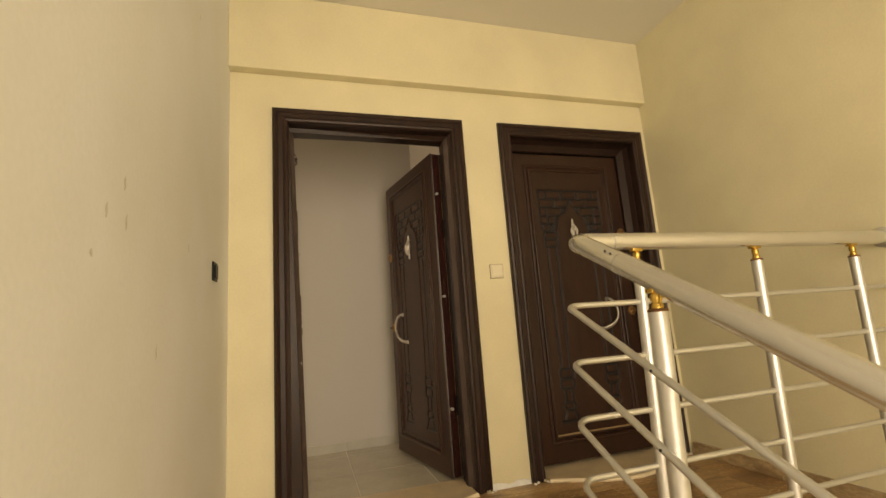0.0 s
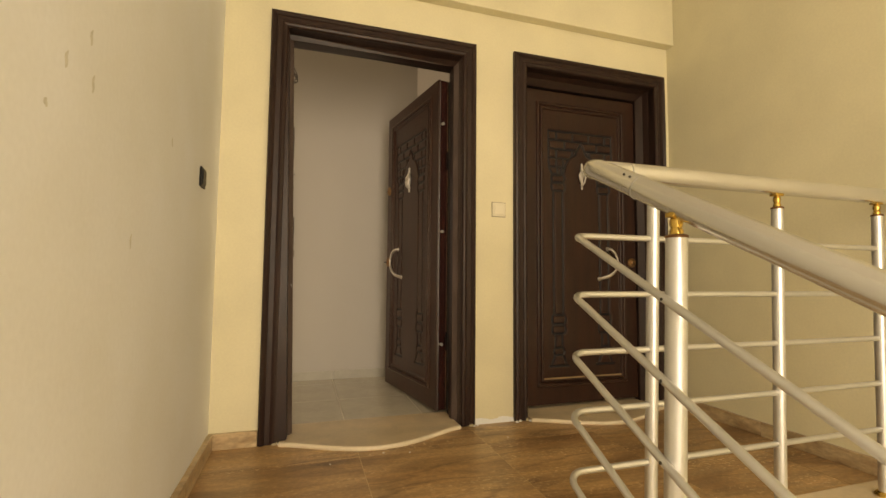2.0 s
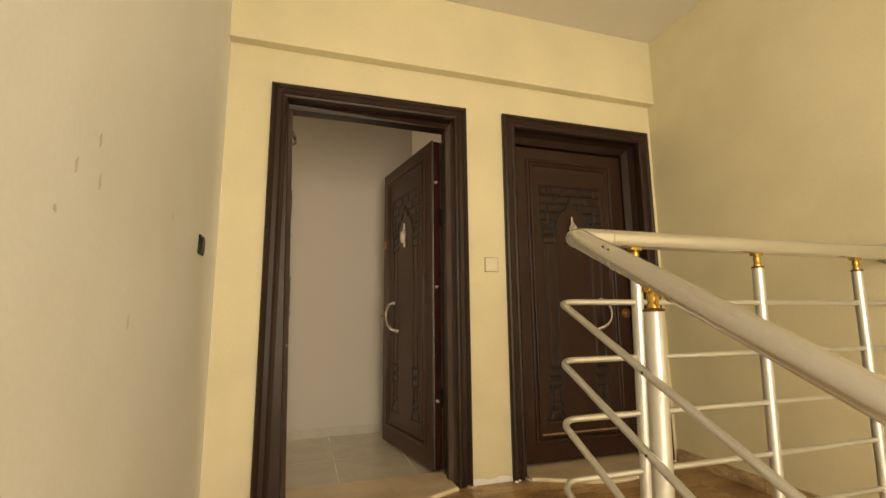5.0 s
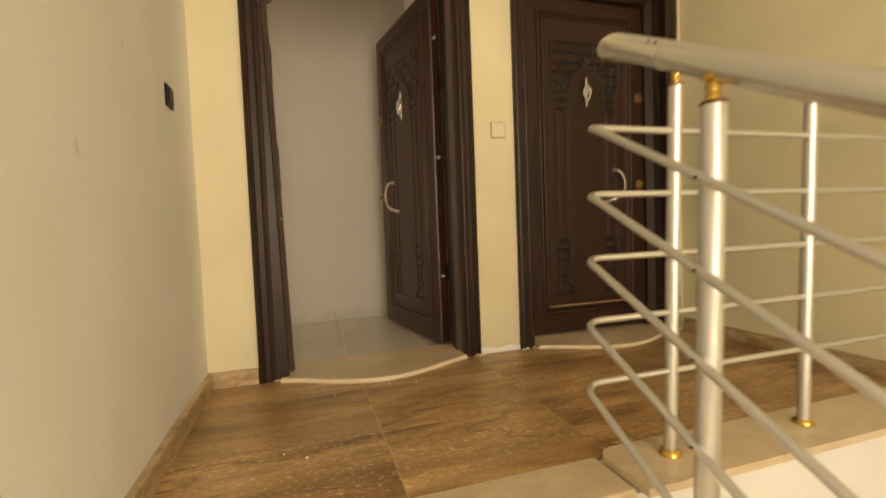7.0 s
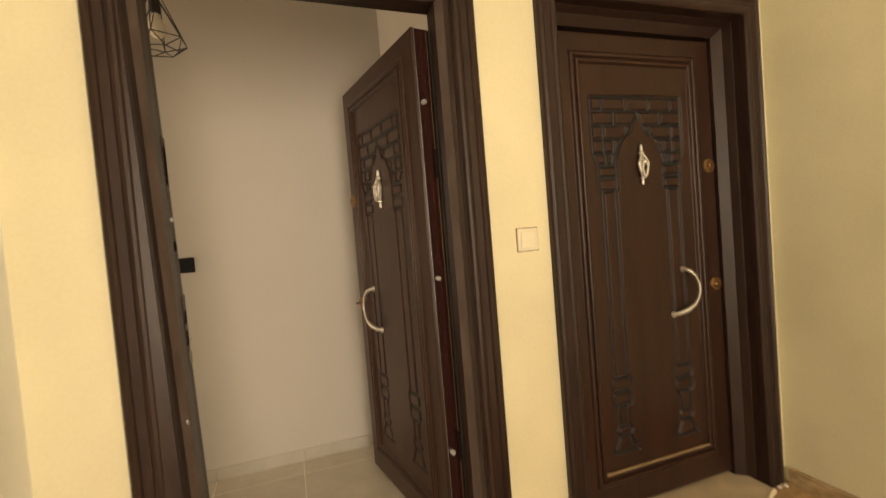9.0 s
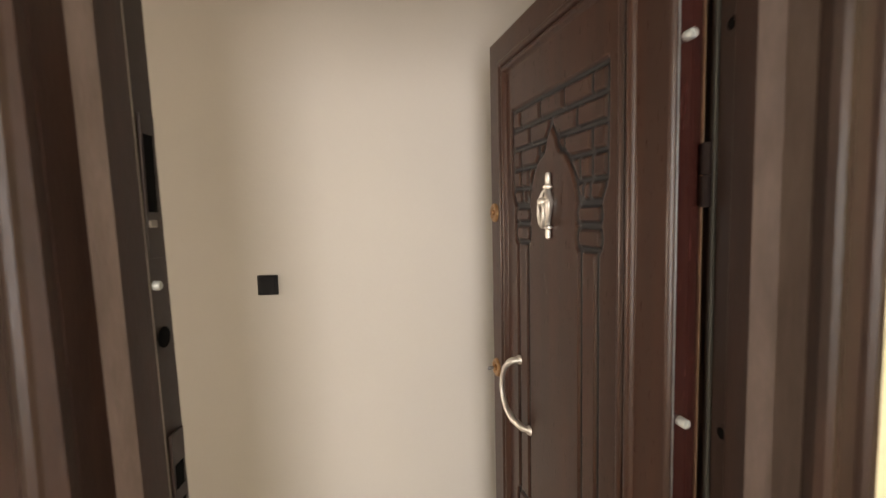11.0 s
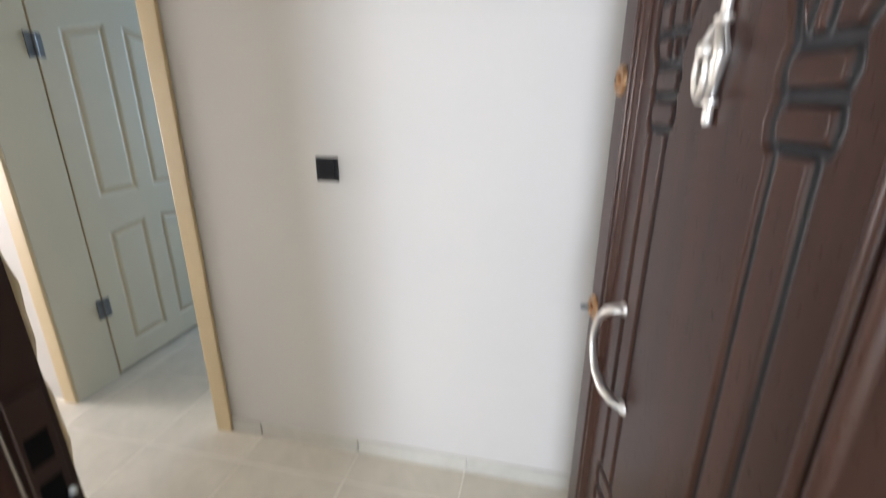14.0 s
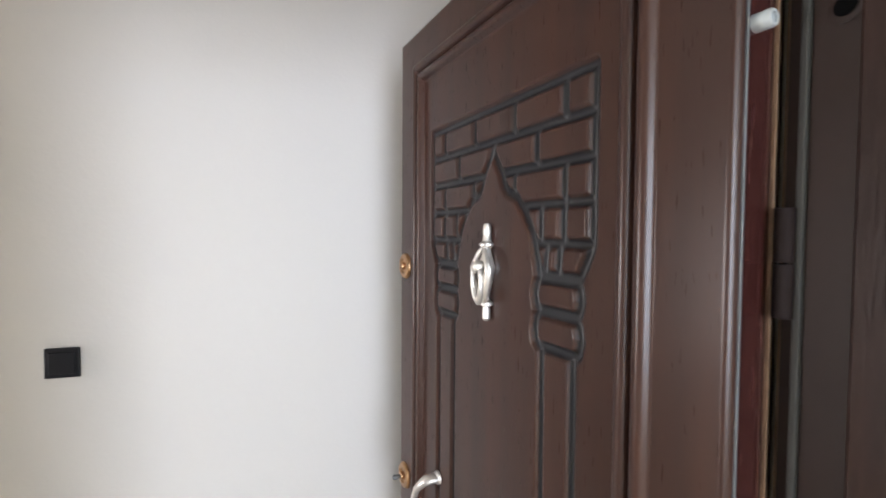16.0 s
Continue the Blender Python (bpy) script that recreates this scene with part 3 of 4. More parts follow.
def steel_door(name, m, mirror, label):
    s = -1 if mirror else 1
    d = base(name, m, label, "door", kind="structure")
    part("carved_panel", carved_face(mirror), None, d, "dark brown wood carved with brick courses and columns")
    bm = bmesh.new()
    xs = sorted(((LEAF_U0 + 0.002) * s, (LEAF_W - 0.002) * s))
    box(bm, xs[0], xs[1], 0.013, 0.0665, LEAF_Z0 + 0.002, LEAF_Z1 - 0.002, bevel=0.003)
    part("door_core", bm, EDGE, d, "glossy red-brown door edge")
    bm = bmesh.new()
    box(bm, xs[0] + 0.003, xs[1] - 0.003, 0.067, LEAF_T, LEAF_Z0 + 0.003, LEAF_Z1 - 0.003, bevel=0.002)
    part("back_panel", bm, JAMB, d, "dark brown inner face of the door")
    for u in (LEAF_U0, LEAF_W):
        x = s * u
        for y0, y1 in ((0.0655, 0.068), (0.0895, 0.092)):
            bm = bmesh.new()
            box(bm, x - 0.0026, x + 0.0026, y0, y1, LEAF_Z0 + 0.004, LEAF_Z1 - 0.004, bevel=0.001)
            part("edge_strip", bm, DULLBRASS, d, "thin brass edge line")
        bm = bmesh.new()
        box(bm, x - 0.0024, x + 0.0024, 0.0125, 0.0155, LEAF_Z0 + 0.004, LEAF_Z1 - 0.004, bevel=0.001)
        part("edge_trim", bm, DARKSTEEL, d, "pale metal edge trim")
    bm = bmesh.new()
    arc_handle(bm, s)
    h = part("pull_handle", bm, CHROME, d, "curved satin chrome pull handle", smooth=50)
    for u, z in ((0.638, 1.034), (0.570, 0.834)):
        bm = bmesh.new()
        lathe(bm, [(0.015, 0), (0.015, 0.004), (0.012, 0.008)], pose(s * u, 0.001, z, 90))
        part("rosette", bm, CHROME, h, smooth=40)
    # knocker: a spindle with a lantern-shaped ring hanging from it
    bm = bmesh.new()
    u, y = s * UC, -0.005
    lathe(bm, [(0.005, 1.601), (0.0075, 1.595), (0.0075, 1.573), (0.005, 1.570), (0.014, 1.565), (0.014, 1.561), (0.007, 1.556), (0.010, 1.541), (0.018, 1.523),
               (0.013, 1.505), (0.007, 1.478), (0.005, 1.463), (0.013, 1.459), (0.013, 1.454), (0.006, 1.451), (0.0075, 1.445), (0.0075, 1.429), (0.004, 1.425)],
          pose(u, y, 0), 14)
    k = part("knocker", bm, CHROME, d, "chrome lantern-shaped door knocker", smooth=40)
    for e in (-1, 1):
        bm = bmesh.new()
        tube(bm, [(u + e * 0.004, y - 0.004, 1.560), (u + e * 0.010, y - 0.010, 1.549), (u + e * 0.020, y - 0.012, 1.532), (u + e * 0.0255, y - 0.013, 1.520),
                  (u + e * 0.0245, y - 0.013, 1.509), (u + e * 0.018, y - 0.011, 1.488), (u + e * 0.010, y - 0.011, 1.468), (u + e * 0.004, y - 0.007, 1.457)],
             [0.0045, 0.0055, 0.0065, 0.0075, 0.0070, 0.0060, 0.0055, 0.005], 10, 0.75)
        part("rib", bm, CHROME, k, smooth=50)
    bm = bmesh.new()
    tube(bm, [(u, y - 0.019, 1.523), (u - 0.012, y - 0.021, 1.516), (u - 0.014, y - 0.021, 1.492), (u - 0.008, y - 0.019, 1.470), (u, y - 0.016, 1.462), (u + 0.008, y - 0.019, 1.470),
              (u + 0.014, y - 0.021, 1.492), (u + 0.012, y - 0.021, 1.516), (u, y - 0.019, 1.523)], [0.005, 0.0045, 0.0045, 0.006, 0.0085, 0.006, 0.0045, 0.0045, 0.005], 10)
    part("ring", bm, CHROME, k, "small swinging ring with a thickened foot", smooth=50)
    bm = bmesh.new()
    lathe(bm, [(0.012, 0), (0.012, 0.018), (0.010, 0.023), (0.005, 0.026)], pose(u, y - 0.004, 1.523, 90), 16)
    part("boss", bm, CHROME, k, smooth=40)
    bm = bmesh.new()
    for z in (1.568, 1.458):
        lathe(bm, [(0.006, 0), (0.006, 0.012)], pose(u, 0.001, z, 90), 10)
    part("standoff", bm, CHROME, k, smooth=40)
    for z in (1.498, 0.945):
        bm = bmesh.new()
        lathe(bm, [(0.033, 0), (0.033, 0.004), (0.029, 0.009), (0.020, 0.010), (0.018, 0.006), (0.010, 0.006), (0.010, 0.014), (0.007, 0.016)],
              pose(s * 0.832, 0.001, z, 90), 24)
        lk = part("lock_cylinder", bm, OLDBRASS, d, "round worn brass lock rosette", smooth=40)
        # keyhole's inner shade as a flat black bar
        bm = bmesh.new()
        box(bm, s * 0.832 - 0.0012, s * 0.832 + 0.0012, -0.0162, -0.014, z - 0.006, z + 0.006)
        part("keyhole", bm, BLACK, lk)
    if not mirror:
        # tan strip along the top of the lower moulding
        bm = bmesh.new()
        box(bm, 0.146, 0.728, -0.0100, 0.0, 0.1955, 0.2045, bevel=0.002)
        part("ledge_line", bm, LEDGE_TAN, d, "pale tan line along the lower moulding")
    if mirror:
        # key left in the lower lock, seen from the stairs as a small dark stub
        bm = bmesh.new()
        lathe(bm, [(0.005, 0), (0.005, 0.012), (0.007, 0.014), (0.006, 0.022), (0.003, 0.024)], pose(s * 0.832, -0.012, 0.945, 90), 12)
        part("lock_stub", bm, DARKSTEEL, d, smooth=40)
    for z in (1.79, 1.115, 0.43):
        bm = bmesh.new()
        lathe(bm, [(0.009, -0.004), (0.009, 0.014), (0.0075, 0.016), (0.0055, 0.016), (0.005, 0.013)], pose(s * LEAF_U0, 0.031, z, 0, -90 * s), 16)
        part("dog_bolt", bm, ZINC, d, "pale zinc-plated safety bolt", smooth=40)
    return d


for i, (a, b) in enumerate(DOORS):
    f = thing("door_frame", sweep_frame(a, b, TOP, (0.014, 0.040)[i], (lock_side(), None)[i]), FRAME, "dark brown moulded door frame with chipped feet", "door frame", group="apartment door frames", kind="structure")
    f.data.materials.append(JAMB), f.data.materials.append(PALE_LAMINATE)
steel_door("door_1", pose(1.1915, 0.1745, 0, 0, 0, -79.6), True, "dark brown carved apartment door standing open into the hall")
steel_door("door_2", pose(1.735, 0.120, 0), False, "dark brown carved apartment door, closed, beside the railing")

# lock side of the open door's frame: strike plates with bolt holes, a stud, mounting foam past the frame
jx = DOORS[0][0] + JAMB_E - 0.002
st = base("strike_plate_set", pose(jx, 0, 0), "dark steel strike plates with bolt holes in the door jamb", "strike plate", kind="structure")
for z0, z1, holes in ((1.44, 1.66, ((1.512, 1.63),)), (0.90, 1.16, ((1.068, 1.108), (0.998, 1.045)))):
    bm = bmesh.new()
    c = lean((z0 + z1) / 2)
    box(bm, c - 0.001, c + 0.0032, 0.150, 0.188, z0, z1, bevel=0.001)
    pl = part("strike_plate", bm, JAMB, st, "dark lacquered strike plate")
    for h0, h1 in holes:
        bm = bmesh.new()
        box(bm, c + 0.002, c + 0.0040, 0.155, 0.180, h0, h1)
        part("bolt_hole", bm, HOLE_SHADE, pl)
for z0, z1, y0, y1, d in ((1.488, 1.500, 0.154, 0.174, 0.005), (0.938, 0.978, 0.162, 0.180, 0.007)):
    bm = bmesh.new()
    c = lean((z0 + z1) / 2)
    box(bm, c + 0.001, c + d, y0, y1, z0, z1, bevel=0.003)
    part("latch_keep", bm, SEAL, st, "dull grey steel latch keep")
for z, y in ((1.399, 0.156), (1.012, 0.184)):
    bm = bmesh.new()
    r = 0.0075 if z > 1.3 else 0.004
    lathe(bm, [(r, 0), (r, 0.007), (r * 0.75, 0.010)], pose(lean(z), y, z, 0, 90), 14)
    part("stud", bm, ZINC, st, "pale steel stud", smooth=40)
bm = bmesh.new()
lathe(bm, [(0.017, 0), (0.017, 0.0015)], pose(lean(1.315), 0.168, 1.315, 0, 90), 18)
part("bolt_hole", bm, HOLE_SHADE, st, "black disc painting the dark of a torn round hole in the jamb")
bm = bmesh.new()
lathe(bm, [(0.009, -0.002), (0.009, 0.002), (0.006, 0.003), (0.003, 0.001)], pose(lean(0.785) - 0.005, 0.071, 0.785, 0, 72, 0), 14)
part("frame_screw", bm, ZINC, st, "recessed steel frame screw", smooth=40)
# holes on the hinge side that take the leaf's safety bolts
for z in (1.79, 1.115, 0.43):
    bm = bmesh.new()
    lathe(bm, [(0.016, 0), (0.016, 0.0015), (0.0115, 0.002)], pose(DOORS[0][1] - CW - 0.0018, 0.140, z, 0, -90), 18)
    rim = part("bolt_rim", bm, JAMB, st, "dark steel rim of a bolt hole", smooth=40)
    rim.matrix_world = Matrix()
    bm = bmesh.new()
    lathe(bm, [(0.010, 0), (0.010, 0.0006)], pose(DOORS[0][1] - CW - 0.0042, 0.140, z, 0, -90), 16)
    part("bolt_hole", bm, HOLE_SHADE, rim)
bm = bmesh.new()
tube(bm, [(lean(0.02), 0.1425, 0.02), (lean(2.09), 0.1425, 2.09)], 0.0019, 8)
part("seal_lip", bm, SEAL, st, "thin pale grey rubber seal", smooth=60)
a, b = DOORS[0]
rnd = random.Random(5)
pts = [(a + JAMB_E - 0.023 + lean(2.1 * i / 60) + 0.003 * rnd.uniform(-1, 0.4), 0.202 + rnd.uniform(-0.003, 0.006), 0.02 + 2.08 * i / 60) for i in range(61)]
bm = bmesh.new()
tube(bm, pts, [0.0075 + rnd.uniform(-0.0012, 0.0012) for _ in pts], 8)
thing("foam_strip", bm, FOAM, "yellow mounting foam between frame and wall", "foam", kind="structure", smooth=60)
# rubber seal and hinge knuckles on the hinge side
bm = bmesh.new()
xs2 = b - CW
box(bm, xs2 - 0.008, xs2 - 0.001, 0.168, 0.176, 0.03, 2.06, bevel=0.002)
part("rubber_seal", bm, RUBBER, st, "dark grey rubber door seal").matrix_world = Matrix()
for z in (1.555, 0.45):
    bm = bmesh.new()
    tube(bm, [(xs2 - 0.012, 0.182, z - 0.055), (xs2 - 0.012, 0.182, z - 0.001)], 0.009, 12)
    tube(bm, [(xs2 - 0.012, 0.182, z + 0.001), (xs2 - 0.012, 0.182, z + 0.055)], 0.009, 12)
    part("hinge_knuckle", bm, HINGE, st, smooth=40).matrix_world = Matrix()


def threshold(x0, x1):
    """Marble sill bowed out onto the landing."""
    n = 28
    front = [(x0 + (x1 - x0) * k / n, -0.045 - 0.175 * max(0.0, math.sin(math.pi * k / n)) ** 1.3) for k in range(n + 1)]
    bm = bmesh.new()
    prism(bm, [(x1, WALL + 0.012), (x0, WALL + 0.012)] + front, 0.002, 0.018)
    t = thing("door_sill", bm, BEIGE, "beige marble door sill with a bowed front edge", "door sill", group="marble door sills", kind="structure")
    bm = bmesh.new()
    tube(bm, [(x, y + 0.002, 0.0085) for x, y in front], 0.0125, 12)
    part("sill_edge", bm, BEIGE_EDGE, t, "pale rounded marble edge", smooth=60)


threshold(0.322, 1.264)
threshold(1.708, 2.650)

# ---------------------------------------------------------------- railing
rail = base("stair_railing", pose(0, 0, 0), "satin aluminium railing with gold brackets round the stairwell", "railing")
RY, RX, SLOPE = -1.262, 1.178, 0.508
BARS = (0.962, 0.785, 0.613, 0.442, 0.270)
HAND = 1.171
POSTS = (1.474, 2.022, 2.562)


TILT = 0.036          # the whole railing leans a little, its foot towards the stairs


def post(x, y, z0, z1, radius, pivot):
    """A leaning tube between its gold base flange and the gold bracket under the handrail."""
    a, b = x + TILT * (z0 - pivot), x + TILT * (z1 - pivot)
    bm = bmesh.new()
    tube(bm, [(a, y, z0), (b, y, z1)], radius, 18)
    p = part("post", bm, ALU, rail, smooth=60)
    bm = bmesh.new()
    lathe(bm, [(radius + 0.013, z0), (radius + 0.013, z0 + 0.006), (radius + 0.007, z0 + 0.014), (radius + 0.003, z0 + 0.018)], pose(a, y, 0), 20)
    part("base_flange", bm, BRASS, p, "gold base flange", smooth=40)
    bm = bmesh.new()
    lathe(bm, [(radius + 0.0012, z1 - 0.004), (radius + 0.0016, z1 + 0.001), (radius - 0.003, z1 + 0.004)], pose(b, y, 0), 18)
    part("cap_ring", bm, RUST, p, "rust-brown cap ring", smooth=40)
    bm = bmesh.new()
    lathe(bm, [(radius * 0.62, z1 + 0.003), (radius * 0.66, z1 + 0.012), (radius * 0.50, z1 + 0.018), (radius * 0.62, z1 + 0.026), (radius * 0.62, z1 + 0.036),
               (radius * 0.45, z1 + 0.042), (radius * 0.45, z1 + 0.050)], pose(b, y, 0), 18)
    box(bm, b - 0.020, b + 0.020, y - 0.013, y + 0.013, z1 + 0.042, z1 + 0.054, bevel=0.003)
    part("bracket", bm, BRASS, p, "gold handrail bracket", smooth=40)
    return p


for x in POSTS:
    post(x, RY, 0.022, HAND - 0.078, 0.019, 0.75)
for k in range(4):
    y = -1.627 - 0.88 * k
    ground = -RISE * max(1, math.ceil((EDGE_Y - y) / RUN))
    top = HAND - (RY - y) * SLOPE - 0.056
    post(RX + 0.033, y, ground, top, 0.023, top)


def rail_line(z, rx, bend):
    """Level from the east wall, round the corner, then down beside the stairs."""
    pts = [(XR - 0.02, RY, z), (rx + bend + 0.02, RY, z)]
    for k in range(1, 19):
        a = math.pi / 2 * k / 18
        pts.append((rx + bend - bend * math.sin(a), RY - bend + bend * math.cos(a), z - SLOPE * bend * (1 - math.cos(a)) * 0.6))
    y1 = RY - bend - 2.65
    pts.append((rx, y1, z - 0.6 * SLOPE * bend - SLOPE * 2.65))
    return pts


bm = bmesh.new()
tube(bm, rail_line(HAND, RX + 0.041, 0.085), 0.030, 32)
hr = part("handrail", bm, RAILTOP, rail, "thick satin handrail tube", smooth=60)
for (x, y, z), d in (((1.385, RY, HAND), (1, 0, 0)), ((RX + 0.041, RY - 0.245, HAND - 0.108), (0, -1, -SLOPE))):
    v = Vector(d).normalized()
    bm = bmesh.new()
    tube(bm, [Vector((x, y, z)) - v * 0.002, Vector((x, y, z)) + v * 0.002], 0.0308, 20)
    part("joint_ring", bm, STEEL, hr, smooth=60)
    for k in (-1, 1):
        bm = bmesh.new()
        c = Vector((x, y, z)) - v * 0.035
        side = v.cross(Vector((0, 0, 1))).normalized()
        up = side.cross(v)
        n = (side * (-0.7 if d[0] else 0.7) + up * 0.7).normalized()
        tube(bm, [c + v * 0.012 * k + n * 0.029, c + v * 0.012 * k + n * 0.0325], 0.003, 8)
        part("screw", bm, RUBBER, hr)
for k, z in enumerate(BARS):
    bm = bmesh.new()
    tube(bm, rail_line(z, RX - 0.004 - 0.006 * k, 0.06), 0.0098, 10)
    part("rail_bar", bm, ALU, rail, smooth=60)
for k in range(3):
    y = -1.627 - 0.88 * k
    for b, z in enumerate(BARS):
        bm = bmesh.new()
        zz = z - 0.6 * SLOPE * 0.06 - SLOPE * (RY - 0.06 - y)
        lathe(bm, [(0.004, 0), (0.004, 0.002)], pose(RX - 0.0125 - 0.006 * b, y, zz, 0, -90), 8)
        part("screw", bm, RUBBER, rail)
for z, r in [(HAND, 0.045)] + [(z, 0.02) for z in BARS]:
    bm = bmesh.new()
    lathe(bm, [(r, 0), (r, 0.010), (r * 0.75, 0.016)], pose(XR, RY, z, 0, -90), 18)
    part("wall_flange", bm, ALU, rail, smooth=40)

# ---------------------------------------------------------------- switches and small fittings


def switch_plate(name, m, mat, label, shaded=False):
    sw = base(name, m, label, "switch")
    bm = bmesh.new()
    box(bm, -0.041, 0.041, -0.009, 0, -0.041, 0.041, bevel=0.003)
    part("plate", bm, mat, sw)
    # thin brown rim: the plate's shadow gap put into colour
    if shaded:
        bm = bmesh.new()
        box(bm, -0.0440, 0.0440, -0.003, 0.0, -0.0440, 0.0440)
        part("gap_rim", bm, GAP_SHADE, sw, "brown rim painting the shadow gap round the plate")
    bm = bmesh.new()
    box(bm, -0.030, 0.030, -0.0135, -0.008, -0.030, 0.030, bevel=0.002)
    part("rocker", bm, mat, sw)
    return sw


switch_plate("wall_switch", pose(0, -0.382, 1.236, 0, 0, 90), BLACK, "black square light switch on the cream wall")
switch_plate("wall_switch", pose(0.158, HALL_Y, 1.225), BLACK, "black square light switch on the white hall wall")
switch_plate("wall_switch", pose(1.5135, 0, 1.239), IVORY, "ivory square bell switch between the two doors", True)

# pendant lamp: bulb in a wire cage
LX, LY, LZ = 0.240, 0.78, 2.325
lamp = base("pendant_lamp", pose(LX, LY, LZ), "black geometric wire cage pendant lamp with a bulb", "lamp")
bm = bmesh.new()
tube(bm, [(0, 0, 0.07), (0, 0, 2.75 - LZ)], 0.004, 8)
part("cord", bm, WIRE, lamp)
bm = bmesh.new()
lathe(bm, [(0.05, 2.75 - LZ - 0.025), (0.05, 2.75 - LZ)], None, 20)
part("ceiling_rose", bm, WIRE, lamp)
bm = bmesh.new()
lathe(bm, [(0.016, 0.0), (0.020, 0.01), (0.020, 0.06), (0.008, 0.075)], None, 14)
part("socket", bm, WIRE, lamp)
bm = bmesh.new()
lathe(bm, [(0.004, -0.10), (0.020, -0.096), (0.031, -0.08), (0.034, -0.06), (0.028, -0.035), (0.016, -0.012), (0.014, 0.002)], None, 18)
part("bulb", bm, BULB, lamp, "frosted glass bulb", smooth=60)
ring = lambda r, z, off: [(r * math.cos(off + k * math.pi / 3), r * math.sin(off + k * math.pi / 3), z) for k in range(6)]
hi, mid, lo = ring(0.03, 0.06, 0.0), ring(0.115, -0.115, math.pi / 6), ring(0.075, -0.155, 0.0)
bm = bmesh.new()
for k in range(6):
    for a, b in ((mid[k], mid[(k + 1) % 6]), (hi[k], mid[k]), (hi[(k + 1) % 6], mid[k]), (lo[k], mid[k]), (lo[(k + 1) % 6], mid[k]), (lo[k], lo[(k + 1) % 6])):
        tube(bm, [a, b], 0.0022, 6)
part("wire_cage", bm, WIRE, lamp)

# ---------------------------------------------------------------- white room door
wd = base("door_3", pose(DX0, 1.545, 0, 0, 0, 90), "off-white panelled room door standing open", "door", kind="structure")


def panel_face():
    """Six-panel style moulded leaf: two tall panels with arched heads over two shorter ones, as a fine relief."""
    W, H = 0.80, 2.02
    us, zs = np.linspace(0, W, 150), np.linspace(0.03, H, 300)
    U, Z = np.meshgrid(us, zs)
    h = np.zeros(U.shape)
    for c in (0.235, 0.565):
        for z0, z1, arch in ((0.16, 0.82, 0.03), (0.98, 1.80, 0.05)):
            w = 0.115
            zt = z1 - arch + arch * np.clip((U - (c - w)) / (2 * w) if c < 0.4 else 1 - (U - (c - w)) / (2 * w), 0, 1)
            d = np.minimum(np.minimum(U - (c - w), c + w - U), np.minimum(Z - z0, zt - Z))
            h += np.where((d > 0) & (d < 0.034), -0.008 * np.sin(np.pi * np.clip(d / 0.034, 0, 1)), 0)
    co = np.stack([U, -h - 0.0, Z], axis=-1).reshape(-1, 3)
    nz, nu = U.shape
    idx = np.arange(nz * nu).reshape(nz, nu)
    q = np.stack([idx[:-1, :-1], idx[:-1, 1:], idx[1:, 1:], idx[1:, :-1]], axis=-1).reshape(-1, 4)
    me = bpy.data.meshes.new("panel_face")
    me.from_pydata(co.tolist(), [], q.tolist())
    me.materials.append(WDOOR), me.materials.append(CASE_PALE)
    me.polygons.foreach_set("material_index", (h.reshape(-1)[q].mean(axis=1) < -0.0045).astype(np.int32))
    me.shade_smooth()
    return me


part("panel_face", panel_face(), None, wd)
bm = bmesh.new()
box(bm, -0.001, 0.801, 0.010, 0.042, 0.028, 2.022)
box(bm, -0.002, 0.05, 0.0015, 0.0095, 0.029, 2.021)
part("door_core", bm, CASE, wd, "yellow-cream door edge")
for z in (1.67, 0.42):
    bm = bmesh.new()
    tube(bm, [(-0.006, -0.008, z - 0.045), (-0.006, -0.008, z + 0.045)], 0.008, 10)
    box(bm, -0.042, 0.028, -0.006, -0.001, z - 0.05, z + 0.05, bevel=0.001)
    part("hinge", bm, DARKSTEEL, wd, "grey steel hinge")

bm = bmesh.new()
yc = HALL_Y - 0.018
for x0, x1 in ((DX0 - 0.075, DX0), (DX1, DX1 + 0.075)):
    box(bm, x0, x1, yc, HALL_Y - 0.001, HALL_Z, DTOP, bevel=0.004)
fr = thing("door_casing", bm, CASE, "yellow-cream painted wooden door casing", "door casing", kind="structure")
bm = bmesh.new()
box(bm, DX0 - 0.078, DX1 + 0.078, yc - 0.002, HALL_Y - 0.001, DTOP, DTOP + 0.085, bevel=0.004)
box(bm, DX0 - 0.088, DX1 + 0.088, yc - 0.012, HALL_Y - 0.001, DTOP + 0.087, DTOP + 0.112, bevel=0.004)
box(bm, DX0 - 0.098, DX1 + 0.098, yc - 0.024, HALL_Y - 0.001, DTOP + 0.114, DTOP + 0.140, bevel=0.005)
part("head_moulding", bm, CASE, fr, "stepped crown moulding")
bm = bmesh.new()
box(bm, DX0 - 0.02, DX0 - 0.001, HALL_Y, ROOM_Y0 + 0.03, HALL_Z, DTOP + 0.018)
box(bm, DX1 + 0.001, DX1 + 0.02, HALL_Y, ROOM_Y0 + 0.03, HALL_Z, DTOP + 0.018)
box(bm, DX0 - 0.001, DX1 + 0.001, HALL_Y, ROOM_Y0 + 0.03, DTOP, DTOP + 0.018)
part("jamb_lining", bm, WDOOR, fr, "off-white jamb lining")

# ---------------------------------------------------------------- skirtings
sk = base("baseboard", pose(0, 0, 0), "brown stone skirting along the landing walls", "baseboard", kind="structure")


def skirt(parent, x0, x1, y0, y1, z0, z1, mat):
    bm = bmesh.new()
    box(bm, x0, x1, y0, y1, z0, z1, bevel=0.0025)
    return part("skirting_piece", bm, mat, parent)


